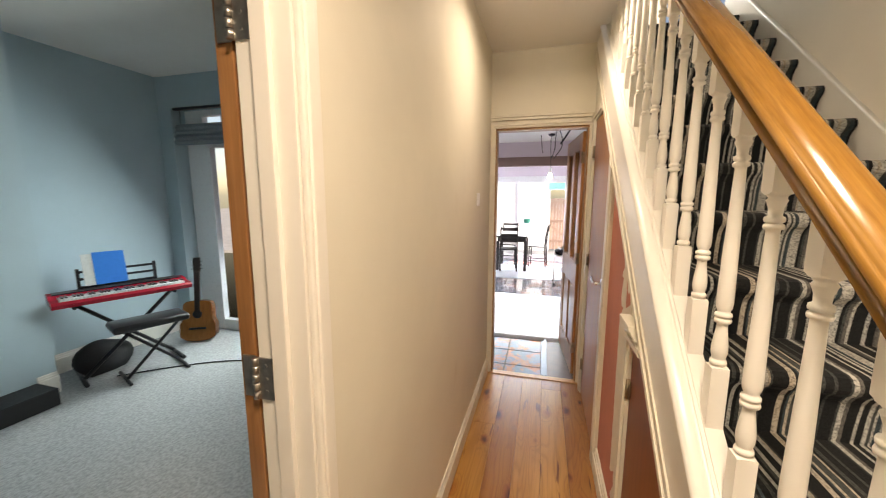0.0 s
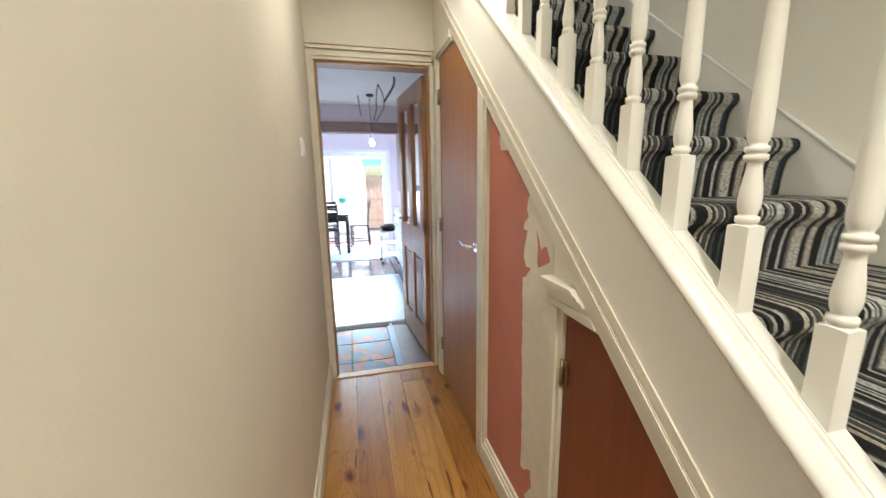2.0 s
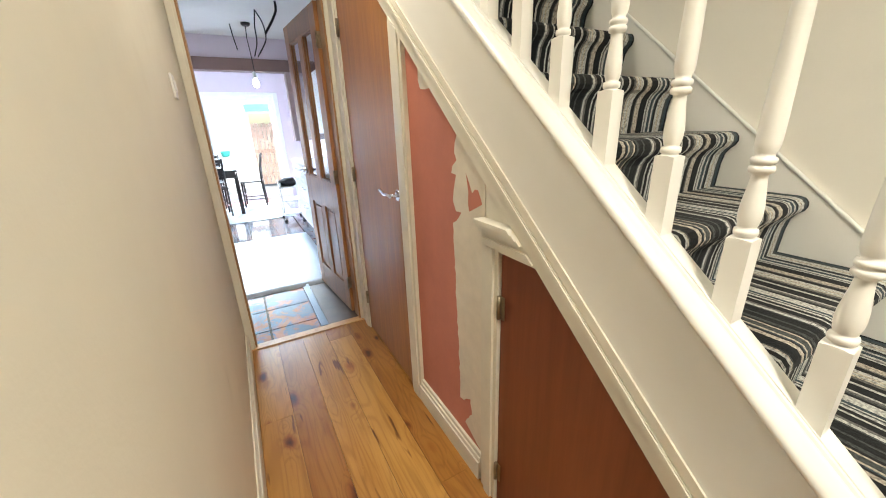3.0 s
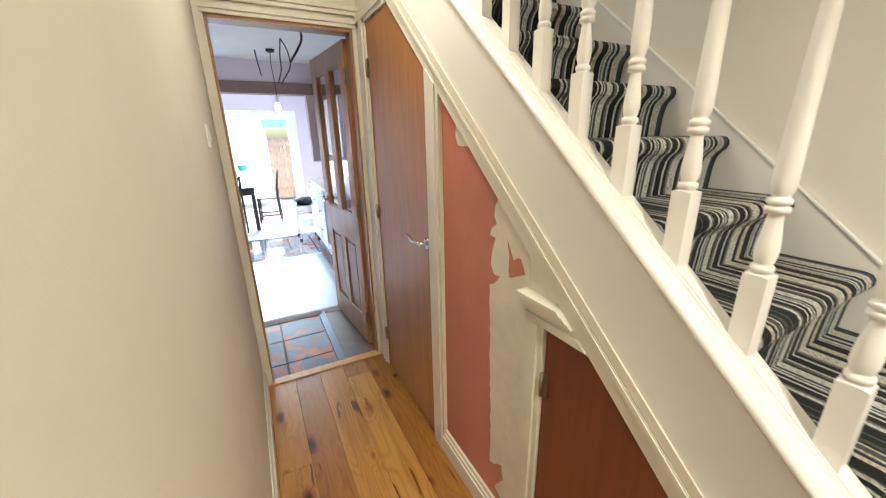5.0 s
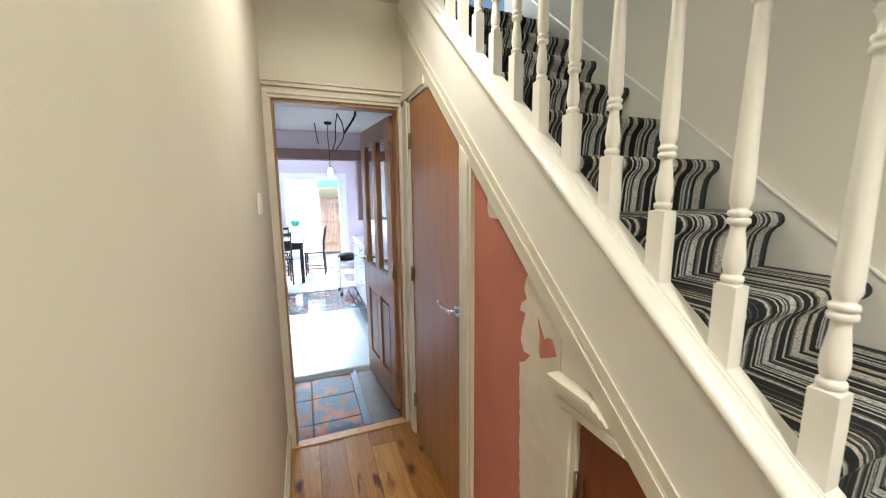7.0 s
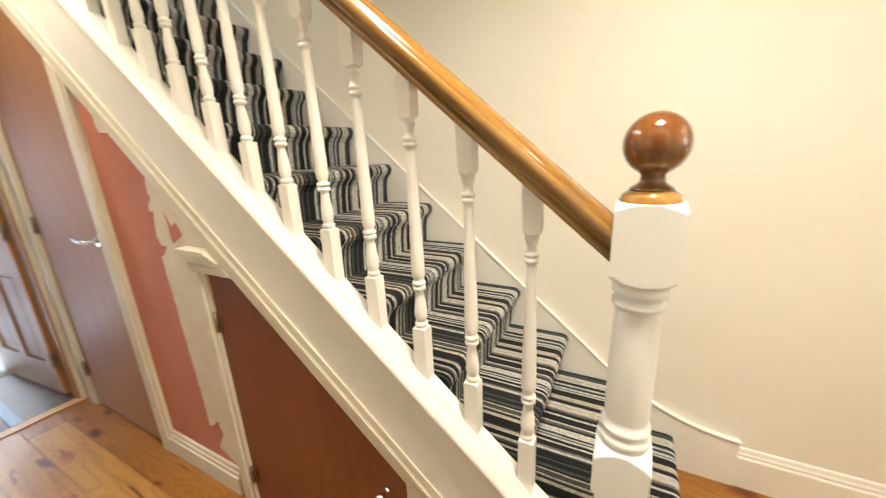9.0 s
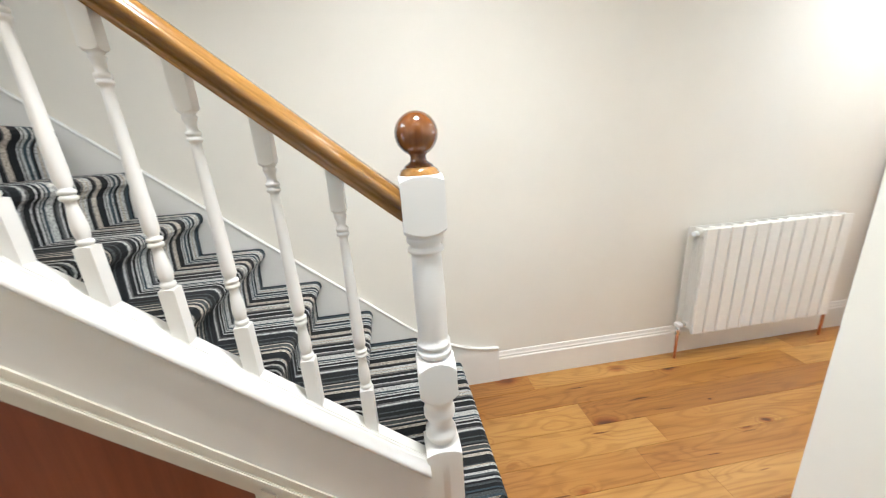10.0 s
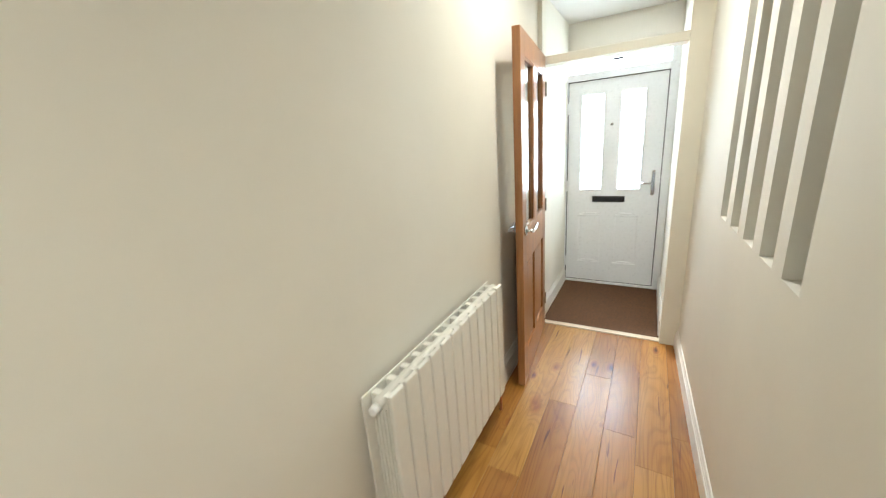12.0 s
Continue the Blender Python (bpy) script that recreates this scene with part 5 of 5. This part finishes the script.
for i in range(7):
    part("board", boxes((0.01 + i * 0.087, 0.087 + i * 0.087, 0, 0.02, 0.04, 1.55 + 0.02 * (i % 2)), bevel=0.003), WEATHERED, gate)
for z in (0.25, 0.85, 1.40):
    part("ledge", boxes((0.01, 0.62, -0.025, 0, z, z + 0.08), bevel=0.003), WEATHERED, gate)
for z in (0.25, 0.85):
    part("brace", prism(B(), [(0.01, z + 0.55), (0.01, z + 0.47), (0.62, z + 0.02), (0.62, z + 0.10)], "y", -0.024, -0.001), WEATHERED, gate)
pot = tagged(part("wall_planter", lathe(B(), [(0.07, 0.0), (0.085, 0.01), (0.11, 0.12), (0.115, 0.13), (0.09, 0.131)], seg=20), plain("teal_glaze", (0.03, 0.30, 0.24), 0.3)), "teal half-round planter hung on the yard wall", "planter")
pot.location = (-0.03, 8.185, 0.72)
aw = tagged(part("awning", prism(B(), [(7.7, 1.70), (8.29, 1.88), (8.29, 1.91), (7.7, 1.73)], "x", 0.56, 1.7), plain("teal_canvas", (0.18, 0.48, 0.52), 0.8)), "teal canvas lean-to roof over the garden gate", "awning")

# ---- back room ----
for a, b, x in ((-1.24, 0.05, -3.54),):
    skirting("baseboard_alcove", "x", x, 1, a, b, 0.17, "grey-white skirting in the alcove", TRIM)
skirting("baseboard_breast", "x", -3.17, 1, -1.36, -1.24, 0.17, "grey-white skirting on the chimney breast", TRIM)
structure("window_1_frame", boxes((-3.36, -3.13, 0.20, 0.27, 0, 2.42), (-3.13, -3.05, 0.19, 0.26, 0, 2.03), (-3.13, -1.9, 0.19, 0.26, 2.03, 2.10), (-3.13, -1.9, 0.19, 0.26, 2.36, 2.42), (-2.3, -2.2, 0.19, 0.26, 0, 2.03), (-3.05, -2.3, 0.19, 0.26, 0, 0.12), (-2.62, -2.58, 0.20, 0.25, 2.10, 2.36), (-2.88, -2.85, 0.20, 0.25, 2.10, 2.36), bevel=0.003), UPVC, "white framed garden door with a toplight", "window")
w1 = bpy.data.objects["window_1_frame"]
g = part("pane", boxes((-3.05, -2.3, 0.222, 0.228, 0.12, 2.03)), GLASS, w1)
g.visible_shadow = False
g = part("pane", boxes((-3.13, -1.9, 0.222, 0.228, 2.10, 2.36)), GLASS, w1)
g.visible_shadow = False
FABRIC = plain("grey_blind_fabric", (0.22, 0.26, 0.29), 0.9, 0.0, 0.15, 60, 0.3)
bl = empty("roman_blind", pose(-2.72, 0.07, 2.385), "grey fabric roman blind drawn up over the garden door", "blind")
part("headrail", boxes((-0.62, 0.7, -0.02, 0.02, 0.015, 0.04)), BLACK, bl)
for k in range(4):
    bm = B()
    z0 = -0.13 - 0.05 * k
    prism(bm, [(-0.012 - 0.006 * k, z0), (-0.03 - 0.008 * k, z0 - 0.03), (-0.02, z0 - 0.062), (0.0, z0 - 0.06), (0.006, z0)], "x", -0.60, 0.68)
    part("fold", bm, FABRIC, bl)
for x in (-0.55, 0.0, 0.6):
    part("cord", tube(B(), [(x, 0, 0.02), (x, 0, -0.14)], 0.002, 6), BLACK, bl)

# outside the garden door: white render below, brick above, one by one
structure("side_wall", boxes((-4.2, -0.2, 1.5, 1.6, -0.12, 1.40)), bpy.data.materials["white_render"], "white rendered side wall outside", "wall")
structure("side_wall_top", boxes((-4.2, -0.2, 1.51, 1.6, 1.40, 2.30)), plain("mortar", (0.45, 0.42, 0.38), 0.9), "brick side wall outside", "wall")
BRICK = plain("red_brick", (0.33, 0.12, 0.075), 0.85, 0.0, 0.35, 25, 0.5)
bw = bpy.data.objects["side_wall_top"]
bm = boxes((0, 0.215, -0.012, 0.0, 0, 0.065), bevel=0.0)
brick_mesh = bpy.data.meshes.new("brick")
bm.to_mesh(brick_mesh)
bm.free()
brick_mesh.materials.append(BRICK)
for r in range(12):
    for c in range(12):
        ob = new("brick", brick_mesh)
        ob.location, ob.parent = (-4.15 + 0.225 * c + (0.112 if r % 2 else 0), 1.51, 1.405 + 0.075 * r), bw

RED = plain("red_lacquer", (0.50, 0.02, 0.04), 0.25, 0.0, 0.05)
kb = empty("keyboard", pose(-3.065, -0.770, 0.66, 0, 0, -22), "red electronic keyboard on a black cross stand", "keyboard")
L = 0.92
part("case", prism(B(), [(-0.14, 0.0), (0.14, 0.0), (0.145, 0.03), (0.13, 0.05), (0.01, 0.052), (-0.02, 0.075), (-0.14, 0.08)], "y", -L / 2, L / 2), RED, kb)
part("control_panel", boxes((-0.13, -0.03, -L / 2 + 0.03, L / 2 - 0.03, 0.078, 0.086)), BLACK, kb)
IVORY = plain("ivory_key", (0.8, 0.8, 0.78), 0.25, 0.0, 0.02)
n = 36
for k in range(n):
    y = -L / 2 + 0.05 + (L - 0.1) * k / n
    part("white_key", boxes((0.0, 0.125, y + 0.0008, y + (L - 0.1) / n - 0.0008, 0.05, 0.066)), IVORY, kb)
    if k % 7 not in (2, 6):
        part("black_key", boxes((0.0, 0.08, y + 0.016, y + 0.029, 0.064, 0.076)), BLACK, kb)
part("music_rest", boxes((-0.135, -0.128, -0.26, 0.26, 0.085, 0.105), (-0.16, -0.152, -0.27, 0.27, 0.15, 0.17), (-0.175, -0.168, -0.27, 0.27, 0.21, 0.23), (-0.17, -0.14, -0.27, -0.25, 0.08, 0.25), (-0.17, -0.14, 0.25, 0.27, 0.08, 0.25)), BLACK, kb, "slatted black music rest")
bk = empty("music_book", pose(-3.185, -0.750, 0.765, 0, 0, -22), "blue covered music book standing on the keyboard's rest", "book")
part("cover", prism(B(), [(0.0, 0.0), (0.008, 0.0), (-0.062, 0.27), (-0.07, 0.27)], "y", -0.13, 0.08), plain("blue_cover", (0.01, 0.22, 0.72), 0.35, 0.0, 0.03), bk)
part("page", prism(B(), [(0.0, 0.0), (0.006, 0.0), (-0.062, 0.26), (-0.068, 0.26)], "y", -0.20, -0.131), plain("paper", (0.75, 0.75, 0.72), 0.8), bk)
st = empty("keyboard_stand", pose(-3.080, -0.770, 0.0, 0, 0, -22), "black folding cross stand under the keyboard", "stand")
for x in (-0.06, 0.06):
    s = 1 if x > 0 else -1
    part("cross_leg", tube(B(), [(x, -s * 0.33, 0.02), (x, s * 0.33, 0.655)], 0.016, 8), BLACK, st)
    part("foot_bar", tube(B(), [(-0.2, -s * 0.33, 0.018), (0.2, -s * 0.33, 0.018)], 0.017, 8), BLACK, st)
    part("top_bar", tube(B(), [(-0.15, s * 0.33, 0.646), (0.15, s * 0.33, 0.646)], 0.013, 8), BLACK, st)
so = empty("keyboard_stool", pose(-2.790, -0.790, 0.0, 0, 0, -22), "black padded folding stool in front of the keyboard", "stool")
bm = boxes((-0.14, 0.14, -0.26, 0.26, 0.43, 0.49), bevel=0.022)
shade_smooth(part("cushion", bm, plain("black_vinyl", (0.02, 0.02, 0.022), 0.3), so))
for x in (-0.05, 0.05):
    s = 1 if x > 0 else -1
    part("cross_leg", tube(B(), [(x, -s * 0.2, 0.02), (x, s * 0.2, 0.43)], 0.013, 8), BLACK, so)
    part("foot_bar", tube(B(), [(-0.17, -s * 0.2, 0.015), (0.17, -s * 0.2, 0.015)], 0.014, 8), BLACK, so)

# classical guitar leaning beside the window
gt = empty("guitar", pose(-3.03, -0.15, 0.0, -9, 0, 28), "brown classical guitar leaning beside the garden door", "guitar")
AMBER = wood("amber_soundboard", (0.30, 0.11, 0.03), (0.42, 0.17, 0.05), 0.2, "Z", 1.0, False, 0.5)


def outline(grow=0.0):
    pts = []
    for k in range(40):
        a = 2 * math.pi * k / 40
        z = 0.215 - 0.215 * math.cos(a)
        w = (0.165 * math.exp(-((z - 0.12) / 0.125) ** 4) + 0.125 * math.exp(-((z - 0.34) / 0.105) ** 4) + 0.012)
        w = min(w, 0.168) * min(1.0, abs(math.sin(a)) * 3.0 + 0.02)
        pts.append((math.copysign(w + grow, math.sin(a)) if abs(math.sin(a)) > 1e-6 else 0.0, z))
    return pts


part("body", prism(B(), outline(), "y", -0.045, 0.045), wood("guitar_side", (0.16, 0.05, 0.018), (0.22, 0.075, 0.03), 0.2, "Z", 1.0, False, 0.5), gt)
part("soundboard", prism(B(), [(x * 0.985, 0.003 + z * 0.986) for x, z in outline()], "y", -0.049, -0.045), AMBER, gt)
ring = B()
tube(ring, [(0, -0.0495, 0.285), (0, -0.052, 0.285)], 0.044, 24)
part("sound_hole", ring, BLACK, gt, "dark sound hole")
part("bridge", boxes((-0.08, 0.08, -0.058, -0.049, 0.125, 0.147), bevel=0.003), BLACK, gt)
part("neck", boxes((-0.026, 0.026, -0.052, -0.028, 0.30, 0.73), bevel=0.004), BLACK_WOOD, gt)
part("headstock", boxes((-0.034, 0.034, -0.046, -0.028, 0.73, 0.88), bevel=0.006), BLACK_WOOD, gt)
for z in (0.76, 0.80, 0.84):
    for s in (-1, 1):
        part("tuning_peg", tube(B(), [(s * 0.034, -0.037, z), (s * 0.056, -0.037, z)], 0.006, 8), CHROME, gt)
tagged(part("hearth", boxes((-3.17, -2.93, -2.35, -1.36, 0.0, 0.13), bevel=0.006), plain("black_slate", (0.018, 0.018, 0.02), 0.5)), "low black slate hearth against the chimney breast", "hearth")
bagbm = bmesh.new()
bmesh.ops.create_icosphere(bagbm, subdivisions=3, radius=0.2)
for v in bagbm.verts:
    v.co = Vector((v.co.x * 0.7, v.co.y, v.co.z * 0.75)) * (1 + 0.2 * noise.noise(v.co * 7))
    v.co.z = max(v.co.z, -0.12)
sack = shade_smooth(tagged(part("black_bag", bagbm, plain("black_nylon", (0.015, 0.015, 0.017), 0.7)), "slumped black bag under the keyboard", "bag"))
sack.location = (-3.240, -0.890, 0.12)
pts = [Vector((-3.0 + 0.9 * k / 20, -0.95 + 0.55 * math.sin(k / 20 * 1.45), 0.004)) for k in range(21)]
tagged(part("floor_cable", tube(B(), pts, 0.006, 6), BLACK), "black cable trailing over the carpet", "cable")

# ---- oak boards, one by one ----
rng = random.Random(11)


def boards(x0, x1, y0, y1, width, parent):
    x = x0
    n = 0
    while x < x1 - 0.01:
        w = min(width, x1 - x)
        y = y0 - rng.uniform(0.0, 1.5)
        while y < y1:
            l = rng.uniform(1.3, 2.1)
            a, b = max(y0, y), min(y1, y + l)
            if b - a > 0.05:
                bm = B()
                prism(bm, [(x + 0.0004, -0.012), (x + w - 0.0004, -0.012), (x + w - 0.0004, -0.0010), (x + w - 0.0013, 0.0), (x + 0.0013, 0.0), (x + 0.0004, -0.0010)], "y", a + 0.0005, b - 0.0005)
                part("floor_board", bm, OAK, parent)
            y += l
        x += width


boards(0.02, 0.77, JOG, 0.0, 0.15, floor)
boards(0.0, 0.02, JOG, 0.0, 0.02, floor)
boards(0.77, HALL_R, PORCH, 0.0, 0.15, floor)
boards(0.62, 0.77, PORCH, JOG, 0.15, floor)
boards(0.47, 0.62, PORCH, JOG, 0.15, floor)
